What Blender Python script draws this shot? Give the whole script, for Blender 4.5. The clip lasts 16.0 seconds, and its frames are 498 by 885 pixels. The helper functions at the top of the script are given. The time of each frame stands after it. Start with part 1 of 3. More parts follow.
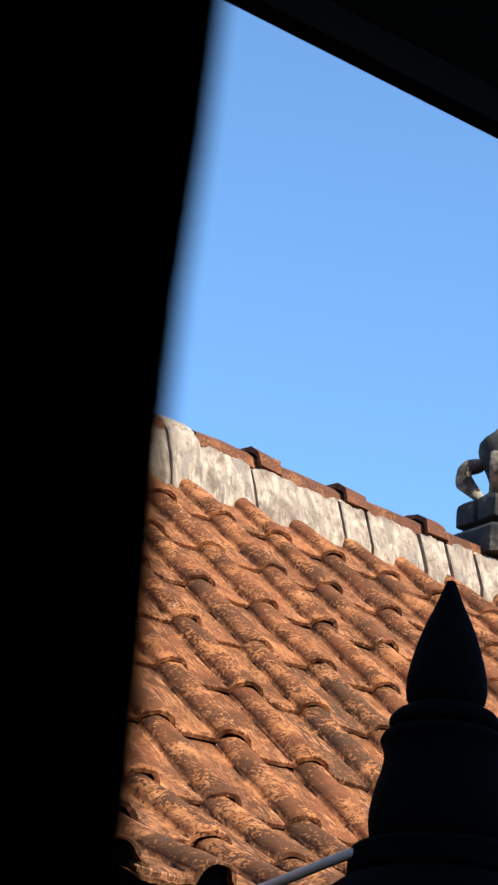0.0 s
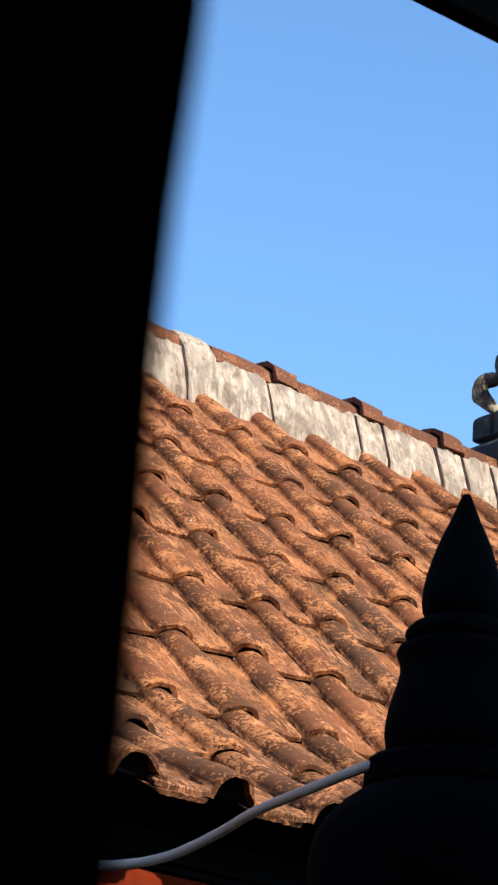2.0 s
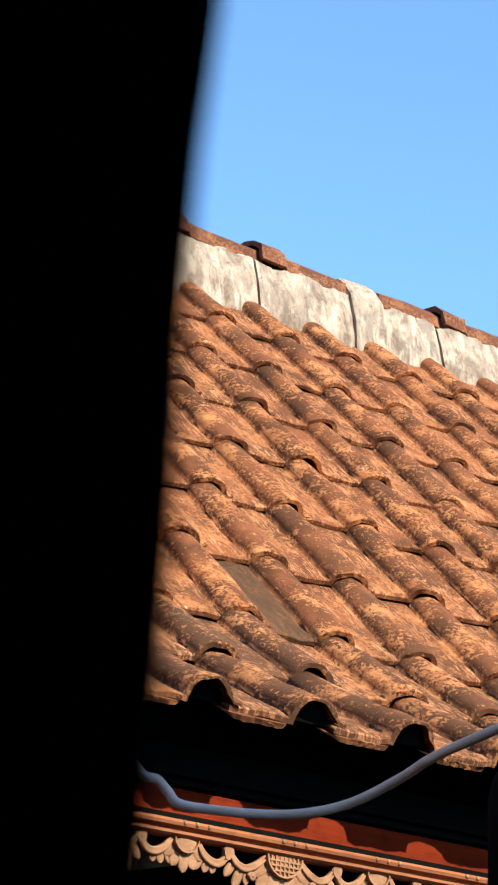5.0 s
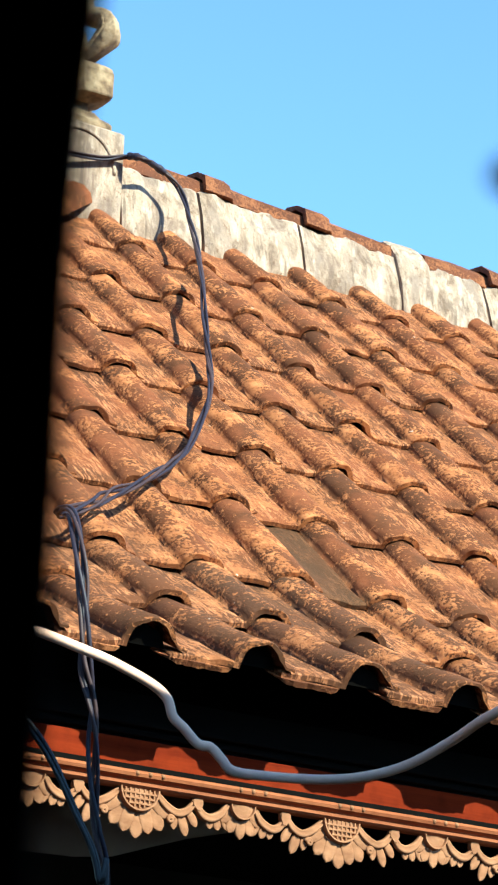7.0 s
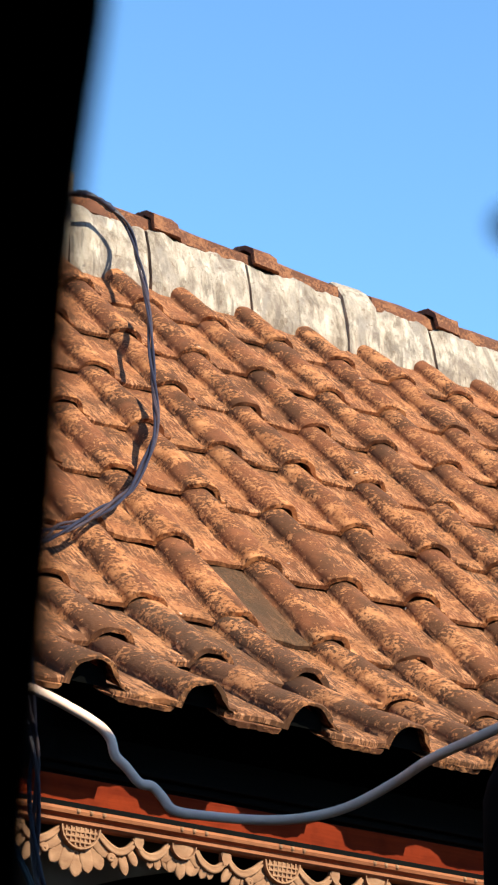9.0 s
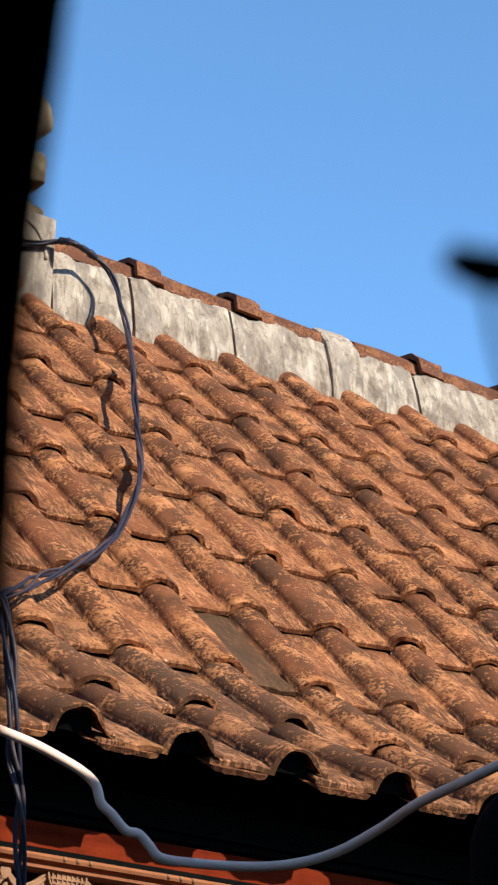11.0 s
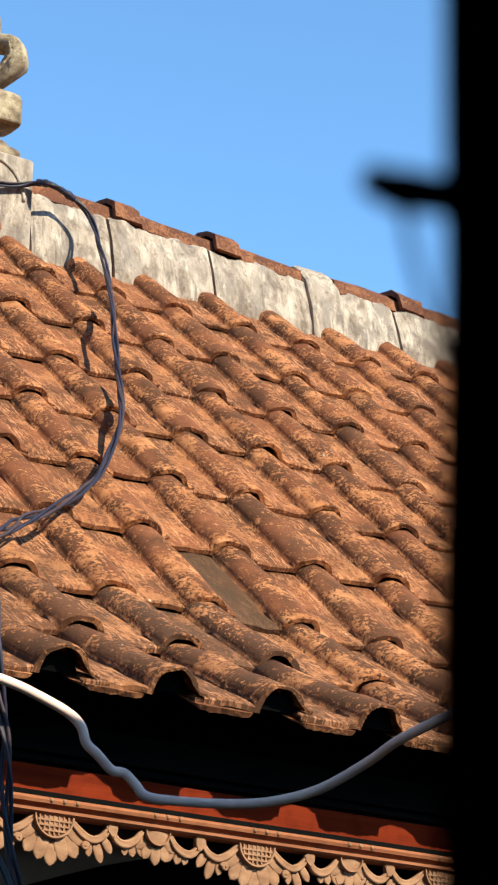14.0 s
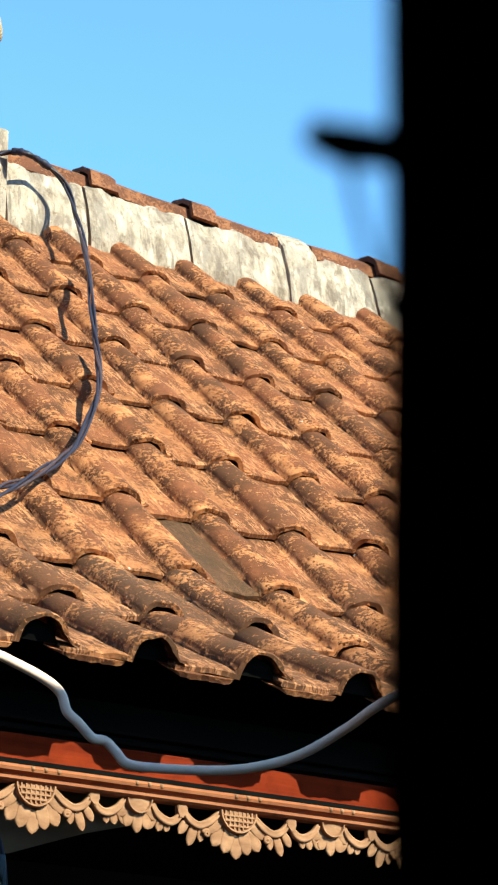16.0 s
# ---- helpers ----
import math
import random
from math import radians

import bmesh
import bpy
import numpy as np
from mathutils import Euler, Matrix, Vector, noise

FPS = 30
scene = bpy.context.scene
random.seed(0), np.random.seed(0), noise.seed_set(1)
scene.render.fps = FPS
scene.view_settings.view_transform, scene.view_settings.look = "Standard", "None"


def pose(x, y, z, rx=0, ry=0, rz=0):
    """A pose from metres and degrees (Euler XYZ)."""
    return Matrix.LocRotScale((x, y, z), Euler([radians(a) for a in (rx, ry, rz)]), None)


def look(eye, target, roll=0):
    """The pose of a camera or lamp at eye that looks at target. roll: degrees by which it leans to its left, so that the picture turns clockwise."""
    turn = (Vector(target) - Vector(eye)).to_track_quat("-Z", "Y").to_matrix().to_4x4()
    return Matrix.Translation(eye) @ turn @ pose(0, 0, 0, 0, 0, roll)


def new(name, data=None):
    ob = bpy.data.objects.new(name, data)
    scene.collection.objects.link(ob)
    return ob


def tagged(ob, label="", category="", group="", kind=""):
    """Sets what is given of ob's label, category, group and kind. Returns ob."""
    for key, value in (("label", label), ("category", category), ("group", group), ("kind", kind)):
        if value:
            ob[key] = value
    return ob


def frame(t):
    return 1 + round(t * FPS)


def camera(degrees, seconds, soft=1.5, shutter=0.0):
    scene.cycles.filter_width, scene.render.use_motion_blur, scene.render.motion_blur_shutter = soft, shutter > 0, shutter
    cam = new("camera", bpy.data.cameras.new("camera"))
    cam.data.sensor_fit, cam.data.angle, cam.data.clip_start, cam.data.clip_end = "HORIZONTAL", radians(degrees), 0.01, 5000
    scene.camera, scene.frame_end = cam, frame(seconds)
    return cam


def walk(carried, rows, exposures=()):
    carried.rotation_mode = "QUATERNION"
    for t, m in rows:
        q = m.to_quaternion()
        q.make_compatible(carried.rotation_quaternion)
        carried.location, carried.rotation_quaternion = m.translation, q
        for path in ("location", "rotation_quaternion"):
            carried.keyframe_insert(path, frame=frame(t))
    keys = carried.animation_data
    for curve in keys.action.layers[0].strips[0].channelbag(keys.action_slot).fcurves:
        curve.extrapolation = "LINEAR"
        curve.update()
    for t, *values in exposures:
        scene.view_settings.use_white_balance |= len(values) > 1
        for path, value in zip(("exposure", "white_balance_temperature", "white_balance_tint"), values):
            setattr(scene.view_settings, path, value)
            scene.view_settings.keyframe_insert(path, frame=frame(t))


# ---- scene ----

# ------------------------------------------------------------------ camera
cam = camera(10.95, 16.0, soft=2.2)
cam.data.dof.use_dof = True
cam.data.dof.focus_distance = 4.9
cam.data.dof.aperture_fstop = 52.0

PATH = [
    (0, -0.0292, 0.0201, 1.5994, 113.087, -3.976, -39.308),
    (0.5, -0.0259, 0.0178, 1.5996, 112.406, -3.639, -38.404),
    (1, -0.0259, 0.0178, 1.5996, 111.836, -3.67, -38.525),
    (1.5, -0.0283, 0.0194, 1.5997, 111.522, -4.054, -38.911),
    (2, -0.0273, 0.0188, 1.5997, 111.173, -3.828, -38.844),
    (2.5, -0.0266, 0.0183, 1.5998, 110.716, -3.537, -38.804),
    (3, -0.0251, 0.0172, 1.5998, 110.341, -3.55, -38.245),
    (3.5, -0.0202, 0.0138, 1.6, 110.275, -3.209, -36.323),
    (4, -0.017, 0.0117, 1.6002, 109.792, -2.834, -35.8),
    (4.5, -0.0171, 0.0118, 1.6002, 109.789, -3.092, -35.201),
    (5, -0.0159, 0.011, 1.6003, 109.787, -3.224, -34.463),
    (5.2, -0.015, 0.0104, 1.6003, 109.804, -3.067, -34.057),
    (7.3, -0.0023, 0.0016, 1.6022, 108.896, -1.991, -32.824),
    (7.5, -0.0044, 0.003, 1.6022, 109.058, -2.04, -33.398),
    (8, -0.0056, 0.0038, 1.6024, 109.494, -2.184, -34.003),
    (8.5, -0.0073, 0.005, 1.6027, 109.773, -2.433, -34.265),
    (9, -0.0071, 0.0049, 1.6026, 109.873, -2.465, -34.228),
    (9.2, -0.0059, 0.0041, 1.6025, 109.67, -2.046, -34.199),
    (11.3, -0.0042, 0.0029, 1.6018, 110.97, -1.905, -34.376),
    (11.5, -0.0017, 0.0012, 1.6019, 110.772, -1.681, -34.423),
    (12, -0.0016, 0.0011, 1.6018, 110.368, -1.489, -34.381),
    (12.5, -0.0023, 0.0016, 1.602, 110.252, -1.659, -34.639),
    (13, -0.0013, 0.0009, 1.6011, 110.074, -1.432, -34.19),
    (13.5, 0.0006, -0.0004, 1.6003, 109.685, -1.018, -34.192),
    (14, 0.0002, -0.0001, 1.6003, 109.569, -0.923, -34.378),
    (14.5, 0.0, 0.0, 1.6003, 109.498, -0.962, -34.494),
    (15, -0.0001, 0.0001, 1.6002, 109.523, -1.008, -34.503),
    (15.5, 0.001, -0.0007, 1.5998, 109.131, -0.585, -34.66),
    (16, 0.0027, -0.0019, 1.5991, 108.857, -0.244, -34.614),
]
EXPOSURES = [(0.0, 1.68, 5600, -7), (2.5, 1.72, 5650, -6), (3.0, 1.80, 5740, -6), (3.6, 1.88, 5720, -8), (4.5, 1.90, 5700, -10), (5.0, 1.91, 5700, -8), (7.4, 2.11, 5480, -18),
             (8.0, 2.10, 5480, -19), (8.5, 2.08, 5470, -19), (9.0, 1.84, 5540, -12), (11.5, 1.45, 5430, -9), (12.0, 1.43, 5430, -10), (12.5, 1.41, 5410, -7), (13.5, 1.44, 5430, -8),
             (14.0, 1.68, 5580, -12), (14.5, 1.70, 5600, -12), (15.0, 1.75, 5540, -11), (15.5, 2.00, 5440, -21), (16.0, 2.05, 5430, -22)]
walk(cam, [(r[0], pose(*r[1:])) for r in PATH], EXPOSURES)

# ------------------------------------------------------------------ light
TO_SUN = Vector((0.30, -1.0, 0.76)).normalized()
SUN_EL = math.asin(TO_SUN.z)
world = bpy.data.worlds.new("world")
scene.world = world
world.use_nodes = True
wt = world.node_tree
sky = wt.nodes.new("ShaderNodeTexSky")
sky.sky_type = "NISHITA"
sky.sun_disc = False
sky.sun_elevation = SUN_EL
sky.sun_rotation = math.atan2(TO_SUN.x, TO_SUN.y)
sky.altitude = 2000
sky.dust_density = 0.0
sky.ozone_density = 0.3
sky.air_density = 0.55
wt.nodes["Background"].inputs["Strength"].default_value = 0.15
wt.links.new(sky.outputs[0], wt.nodes["Background"].inputs["Color"])

sun = new("sun", bpy.data.lights.new("sun", "SUN"))
sun.data.energy = 3.25
sun.data.angle = radians(0.55)
sun.data.color = (1.0, 0.905, 0.77)
sun.matrix_world = look((6, -6, 9), Vector((6, -6, 9)) - TO_SUN)


# ------------------------------------------------------------------ materials
def material(name, rough=0.8, metal=0.0):
    m = bpy.data.materials.new(name)
    m.use_nodes = True
    b = m.node_tree.nodes["Principled BSDF"]
    b.inputs["Roughness"].default_value = rough
    b.inputs["Metallic"].default_value = metal
    return m, m.node_tree, b


def node(nt, kind, **inputs):
    n = nt.nodes.new(kind)
    for k, v in inputs.items():
        key = k.replace("_", " ")
        if key in n.inputs:
            n.inputs[key].default_value = v
    return n


def noise_tex(nt, coord, scale, detail=6.0, rough=0.6, distort=0.0):
    n = node(nt, "ShaderNodeTexNoise", Scale=scale, Detail=detail, Roughness=rough, Distortion=distort)
    nt.links.new(coord, n.inputs["Vector"])
    return n.outputs["Fac"]


def ramp(nt, fac, stops):
    r = nt.nodes.new("ShaderNodeValToRGB")
    el = r.color_ramp.elements
    while len(el) < len(stops):
        el.new(0.5)
    for e, (p, c) in zip(el, stops):
        e.position = p
        e.color = (c, c, c, 1) if isinstance(c, (int, float)) else (*c, 1)
    nt.links.new(fac, r.inputs["Fac"])
    return r.outputs["Color"]


def mix(nt, fac, a, b, blend="MIX"):
    n = nt.nodes.new("ShaderNodeMix")
    n.data_type = "RGBA"
    n.blend_type = blend
    for sock, val in ((n.inputs["Factor"], fac), (n.inputs["A"], a), (n.inputs["B"], b)):
        if isinstance(val, (int, float)):
            sock.default_value = val
        elif isinstance(val, tuple):
            sock.default_value = (*val, 1)
        else:
            nt.links.new(val, sock)
    return n.outputs["Result"]


def bump(nt, bsdf, height, strength, distance, normal=None):
    n = node(nt, "ShaderNodeBump", Strength=strength, Distance=distance)
    nt.links.new(height, n.inputs["Height"])
    if normal is not None:
        nt.links.new(normal, n.inputs["Normal"])
    nt.links.new(n.outputs["Normal"], bsdf.inputs["Normal"])
    return n.outputs["Normal"]


def place(nt):
    return nt.nodes.new("ShaderNodeNewGeometry").outputs["Position"]


def stretched(nt, coord, scale):
    n = nt.nodes.new("ShaderNodeMapping")
    n.inputs["Scale"].default_value = scale
    nt.links.new(coord, n.inputs["Vector"])
    return n.outputs["Vector"]


def pan_mask(nt, across, amount, ragged):
    """Nearly the whole amount over the flat pan, none on the roll, with a ragged edge between."""
    shift = nt.nodes.new("ShaderNodeMath")
    shift.operation = "MULTIPLY_ADD"
    shift.inputs[1].default_value = 0.03
    nt.links.new(ragged, shift.inputs[0])
    nt.links.new(across, shift.inputs[2])
    to = nt.nodes.new("ShaderNodeMapRange")
    to.inputs["From Min"].default_value, to.inputs["From Max"].default_value = -0.034, -0.024
    to.inputs["To Min"].default_value, to.inputs["To Max"].default_value = amount, 0.0
    nt.links.new(shift.outputs[0], to.inputs["Value"])
    return to.outputs["Result"]


def terracotta(name, dark=0.0, soot=(0.098, 0.0525, 0.0291), pan_only=False, over=False):
    """Old clay: orange body, smoky brown grime on the rolls, crumbling pale scale, rain streaks down the pans."""
    m, nt, b = material(name, 0.92)
    p = place(nt)
    rnd = nt.nodes.new("ShaderNodeObjectInfo").outputs["Random"]
    own = nt.nodes.new("ShaderNodeTexCoord").outputs["Object"]
    axes = nt.nodes.new("ShaderNodeSeparateXYZ")
    nt.links.new(own, axes.inputs[0])
    shift = nt.nodes.new("ShaderNodeVectorMath")
    shift.operation = "MULTIPLY_ADD"
    shift.inputs[1].default_value = (1, 1, 1)
    nt.links.new(p, shift.inputs[0])
    nt.links.new(mix(nt, rnd, (0, 0, 0), (9, 5, 7)), shift.inputs[2])
    q = shift.outputs[0]
    body = ramp(nt, rnd, [(0.0, (0.145, 0.0440, 0.0172)), (0.3, (0.182, 0.0560, 0.0215)), (0.65, (0.206, 0.0650, 0.0250)), (1.0, (0.158, 0.0500, 0.0195))])
    # soft smoky grime over whole stretches of a tile
    grime = ramp(nt, noise_tex(nt, q, 8.0, 4, 0.5, 0.3), [(0.42, 0.0), (0.58, 0.92)])
    col = mix(nt, grime, body, (0.080, 0.0292, 0.0117))
    soft = ramp(nt, noise_tex(nt, q, 34.0, 5, 0.6, 0.2), [(0.46, 0.0), (0.66, 0.35)])
    col = mix(nt, soft, col, (0.078, 0.0255, 0.0104))
    if dark and not (pan_only or over):
        col = mix(nt, dark, col, soot)
    # rain streaks that run down the slope, nearly all of them in the flat pan
    along = nt.nodes.new("ShaderNodeVectorMath")
    along.operation = "MULTIPLY_ADD"
    along.inputs[1].default_value = (170, 26, 30)
    nt.links.new(own, along.inputs[0])
    nt.links.new(mix(nt, rnd, (0, 0, 0), (90, 50, 70)), along.inputs[2])
    streaks = ramp(nt, noise_tex(nt, along.outputs[0], 1.0, 5, 0.65, 0.6), [(0.505, 0.0), (0.570, 0.9)])
    pan = ramp(nt, noise_tex(nt, q, 13.0, 3, 0.5), [(0.42, 0.1), (0.56, 1.0)])
    flat = pan_mask(nt, axes.outputs["X"], 1.0, noise_tex(nt, q, 24.0, 3))
    col = mix(nt, mix(nt, 1.0, mix(nt, 1.0, streaks, pan, "MULTIPLY"), flat, "MULTIPLY"), col, (0.455, 0.1800, 0.0800))
    # where the surface crumbles: a pale golden crust that breaks into flakes at its edge, with holes down to the body
    flake = noise_tex(nt, q, 120.0, 5, 0.66, 0.25)
    crumble = mix(nt, 0.5, flake, noise_tex(nt, q, 12.0, 4, 0.55, 0.2))
    crust = ramp(nt, crumble, [(0.500, 0.0), (0.534, 0.66), (0.582, 0.95)])
    crust = mix(nt, 1.0, crust, mix(nt, flat, (1, 1, 1), (0.55, 0.55, 0.55)), "MULTIPLY")
    # Dark rim paints the thin shadow along the flakes' raised edges.
    rim = ramp(nt, crumble, [(0.460, 0.0), (0.498, 0.42), (0.528, 0.0)])
    pale = mix(nt, ramp(nt, noise_tex(nt, q, 34.0, 4, 0.6), [(0.38, 0.0), (0.62, 1.0)]), (0.300, 0.1005, 0.0340), (0.490, 0.1860, 0.0710))
    col = mix(nt, rim, col, (0.066, 0.0200, 0.0074))
    col = mix(nt, crust, col, pale)
    specks = ramp(nt, noise_tex(nt, q, 85.0, 3, 0.6, 0.3), [(0.635, 0.0), (0.675, 0.8)])
    col = mix(nt, specks, col, pale)
    amount = mix(nt, 0.6, crust, flake)
    dust = ramp(nt, noise_tex(nt, p, 4.0, 5, 0.6), [(0.52, 0.0), (0.70, 0.35)])
    col = mix(nt, dust, col, (0.100, 0.0440, 0.0210))
    white = ramp(nt, noise_tex(nt, p, 30.0, 2, 0.5), [(0.770, 0.0), (0.785, 0.8)])
    col = mix(nt, white, col, (0.482, 0.378, 0.313))
    if over:
        col = mix(nt, dark, col, soot)
    elif pan_only:
        col = mix(nt, pan_mask(nt, axes.outputs["X"], dark, noise_tex(nt, q, 20.0, 4)), col, soot)
    nt.links.new(col, b.inputs["Base Color"])
    nrm = bump(nt, b, noise_tex(nt, p, 20.0, 4, 0.5), 0.35, 0.007)
    nrm = bump(nt, b, amount, 0.55, 0.005, nrm)
    bump(nt, b, noise_tex(nt, p, 150.0, 3, 0.6), 0.25, 0.002, nrm)
    b.inputs["Specular IOR Level"].default_value = 0.15
    return m


CLAY = terracotta("weathered_clay")
CLAY_DARK = terracotta("blackened_clay", 0.75, (0.064, 0.030, 0.0155))
# Browner, darker clay for the two lowest courses.
CLAY_LOW = terracotta("browner_low_clay", 0.60, (0.068, 0.0285, 0.0122))
CLAY_PAN = terracotta("clay_with_grey_pan", 0.80, (0.052, 0.0265, 0.0130), True)
CLAY_RIDGE = terracotta("brown_ridge_clay", 0.58, (0.098, 0.038, 0.0235), over=True)


def make_plaster():
    m, nt, b = material("weathered_lime_plaster", 0.92)
    p = place(nt)
    streak = noise_tex(nt, stretched(nt, p, (24, 24, 9)), 1.0, 8, 0.68, 0.4)
    col = ramp(nt, streak, [(0.36, (0.142, 0.087, 0.055)), (0.47, (0.278, 0.186, 0.128)), (0.58, (0.375, 0.262, 0.188))])
    col = mix(nt, ramp(nt, noise_tex(nt, stretched(nt, p, (18, 18, 7)), 1.0, 6, 0.65, 0.3), [(0.48, 0.0), (0.62, 0.8)]), col, (0.205, 0.142, 0.108))
    col = mix(nt, ramp(nt, noise_tex(nt, stretched(nt, p, (32, 32, 11)), 1.0, 5, 0.6, 0.3), [(0.54, 0.0), (0.66, 0.8)]), col, (0.500, 0.362, 0.262))
    col = mix(nt, ramp(nt, noise_tex(nt, p, 60.0, 6, 0.72), [(0.58, 0.0), (0.70, 0.8)]), col, (0.130, 0.088, 0.066))
    col = mix(nt, ramp(nt, noise_tex(nt, stretched(nt, p, (55, 55, 5)), 1.0, 5, 0.6), [(0.56, 0.0), (0.66, 0.8)]), col, (0.140, 0.092, 0.064))
    col = mix(nt, ramp(nt, noise_tex(nt, stretched(nt, p, (13, 13, 4)), 1.0, 6, 0.7, 0.6), [(0.54, 0.0), (0.64, 0.8)]), col, (0.150, 0.094, 0.066))
    col = mix(nt, ramp(nt, noise_tex(nt, p, 38.0, 5, 0.7, 0.4), [(0.60, 0.0), (0.67, 0.75)]), col, (0.135, 0.068, 0.036))
    nt.links.new(col, b.inputs["Base Color"])
    nrm = bump(nt, b, noise_tex(nt, p, 28.0, 6), 0.7, 0.008)
    bump(nt, b, noise_tex(nt, p, 110.0, 3), 0.4, 0.003, nrm)
    return m


PLASTER = make_plaster()


def make_stone(name, low, middle, high, cut):
    m, nt, b = material(name, 0.95)
    p = place(nt)
    col = ramp(nt, noise_tex(nt, p, 14.0, 6, 0.65), [(cut - 0.14, low), (cut, middle), (cut + 0.13, high)])
    col = mix(nt, ramp(nt, noise_tex(nt, p, 60.0, 5, 0.7), [(0.52, 0.0), (0.7, 0.7)]), col, low)
    nt.links.new(col, b.inputs["Base Color"])
    bump(nt, b, noise_tex(nt, p, 45.0, 6, 0.7), 0.8, 0.008)
    return m


STONE = make_stone("weathered_tan_stone", (0.085, 0.048, 0.024), (0.250, 0.158, 0.086), (0.400, 0.275, 0.160), 0.46)
# Leaves of the dark finial: paler, with sunlight on them put into the colour.
STONE_PALE = make_stone("sunlit_tone_stone", (0.020, 0.013, 0.009), (0.120, 0.080, 0.050), (0.380, 0.280, 0.185), 0.50)
STONE_DARK = make_stone("moss_blackened_stone", (0.016, 0.011, 0.009), (0.042, 0.028, 0.020), (0.200, 0.145, 0.095), 0.60)


def wood(name, low, high, rough=0.6, grain=(2, 40, 40), bumpy=0.25, gloss=0.12):
    m, nt, b = material(name, rough)
    p = place(nt)
    g = noise_tex(nt, stretched(nt, p, grain), 1.0, 6, 0.65)
    col = ramp(nt, g, [(0.3, low), (0.7, high)])
    col = mix(nt, ramp(nt, noise_tex(nt, p, 22.0, 5), [(0.5, 0.0), (0.75, 0.5)]), col, tuple(0.5 * c for c in low))
    nt.links.new(col, b.inputs["Base Color"])
    bump(nt, b, g, bumpy, 0.003)
    b.inputs["Specular IOR Level"].default_value = gloss
    return m


RED_WOOD = wood("red_stained_timber", (0.082, 0.0075, 0.0018), (0.175, 0.0200, 0.0040), 0.85, (2, 40, 40), 0.3, 0.05)
TAN_WOOD = wood("sun_bleached_carved_timber", (0.215, 0.092, 0.044), (0.355, 0.170, 0.086), 0.85, (25, 60, 60), 0.5)
ORANGE_WOOD = wood("orange_stained_moulding", (0.200, 0.057, 0.022), (0.305, 0.103, 0.041), 0.75, (6, 60, 60), 0.4)
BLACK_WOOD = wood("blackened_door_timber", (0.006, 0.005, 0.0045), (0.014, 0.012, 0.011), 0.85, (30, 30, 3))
# Timber taken near black so that shade under the roofs sits in its colour.
SHADE_DARK_WOOD = wood("shade_dark_timber", (0.003, 0.0024, 0.002), (0.006, 0.0048, 0.004), 0.95, (2, 40, 40), 0.25, 0.03)


def plain(name, low, high, rough, scale=20.0, metal=0.0, bumpy=0.15, gloss=0.3):
    m, nt, b = material(name, rough, metal)
    p = place(nt)
    nt.links.new(ramp(nt, noise_tex(nt, p, scale, 6), [(0.3, low), (0.7, high)]), b.inputs["Base Color"])
    bump(nt, b, noise_tex(nt, p, scale * 6, 4), bumpy, 0.002)
    b.inputs["Specular IOR Level"].default_value = gloss
    return m


# Dark stone, taken nearer black for the shade the post stands in.
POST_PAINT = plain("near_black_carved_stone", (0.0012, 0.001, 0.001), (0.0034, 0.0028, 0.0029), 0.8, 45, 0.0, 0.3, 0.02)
PVC = plain("white_plastic_conduit", (0.84, 0.490, 0.345), (0.93, 0.565, 0.405), 0.6, 26, 0.0, 0.15, 0.12)
RUBBER = plain("grey_violet_cable_sheath", (0.030, 0.0155, 0.0165), (0.066, 0.036, 0.035), 0.5, 60, 0.0, 0.15, 0.28)
RUBBER_BLUE = plain("dark_blue_cable_sheath", (0.015, 0.010, 0.017), (0.027, 0.018, 0.028), 0.5, 60, 0.0, 0.15, 0.28)
RUBBER_BLACK = plain("black_cable_sheath", (0.008, 0.007, 0.007), (0.018, 0.016, 0.016), 0.40, 60, 0.0, 0.15, 0.5)
IRON = plain("blackened_iron", (0.008, 0.008, 0.009), (0.02, 0.018, 0.016), 0.6, 60, 0.6)
# Ground and plain walls, coloured dark to cut bounced light under the eave.
EARTH = plain("low_bounce_earth", (0.010, 0.008, 0.006), (0.022, 0.018, 0.014), 0.95, 3.0)
RENDER = plain("low_bounce_wall_render", (0.014, 0.012, 0.010), (0.028, 0.024, 0.021), 0.9, 4.0)
CLOTH = plain("dim_ceiling_board", (0.22, 0.145, 0.100), (0.32, 0.215, 0.150), 0.9, 6.0)




# ------------------------------------------------------------------ mesh helpers
def mesh_of(bm, name, mat, smooth=False, orient=True):
    me = bpy.data.meshes.new(name)
    if orient:
        bmesh.ops.recalc_face_normals(bm, faces=bm.faces)
    bm.to_mesh(me)
    bm.free()
    me.materials.append(mat)
    if smooth:
        for poly in me.polygons:
            poly.use_smooth = True
    return me


def thing(name, label, category, group="", kind="", at=(0, 0, 0)):
    ob = new(name)
    ob.empty_display_size = 0.05
    ob.location = at
    return tagged(ob, label, category, group, kind)


def part(name, bm, mat, parent, label="", smooth=False):
    ob = new(name, mesh_of(bm, name, mat, smooth))
    if parent is not None:
        ob.parent = parent
        ob.matrix_parent_inverse = Matrix.Translation(-parent.location) if parent.type == "EMPTY" else Matrix()
    if label:
        tagged(ob, label)
    return ob


def box(bm, lo, hi, bevel=0.0):
    r = bmesh.ops.create_cube(bm, size=1.0)
    vs = r["verts"]
    for v in vs:
        v.co = Vector([(lo[i] + hi[i]) / 2 + v.co[i] * (hi[i] - lo[i]) for i in range(3)])
    if bevel:
        es = list({e for v in vs for e in v.link_edges})
        bmesh.ops.bevel(bm, geom=es, offset=bevel, segments=2, affect="EDGES", profile=0.6)
    return bm


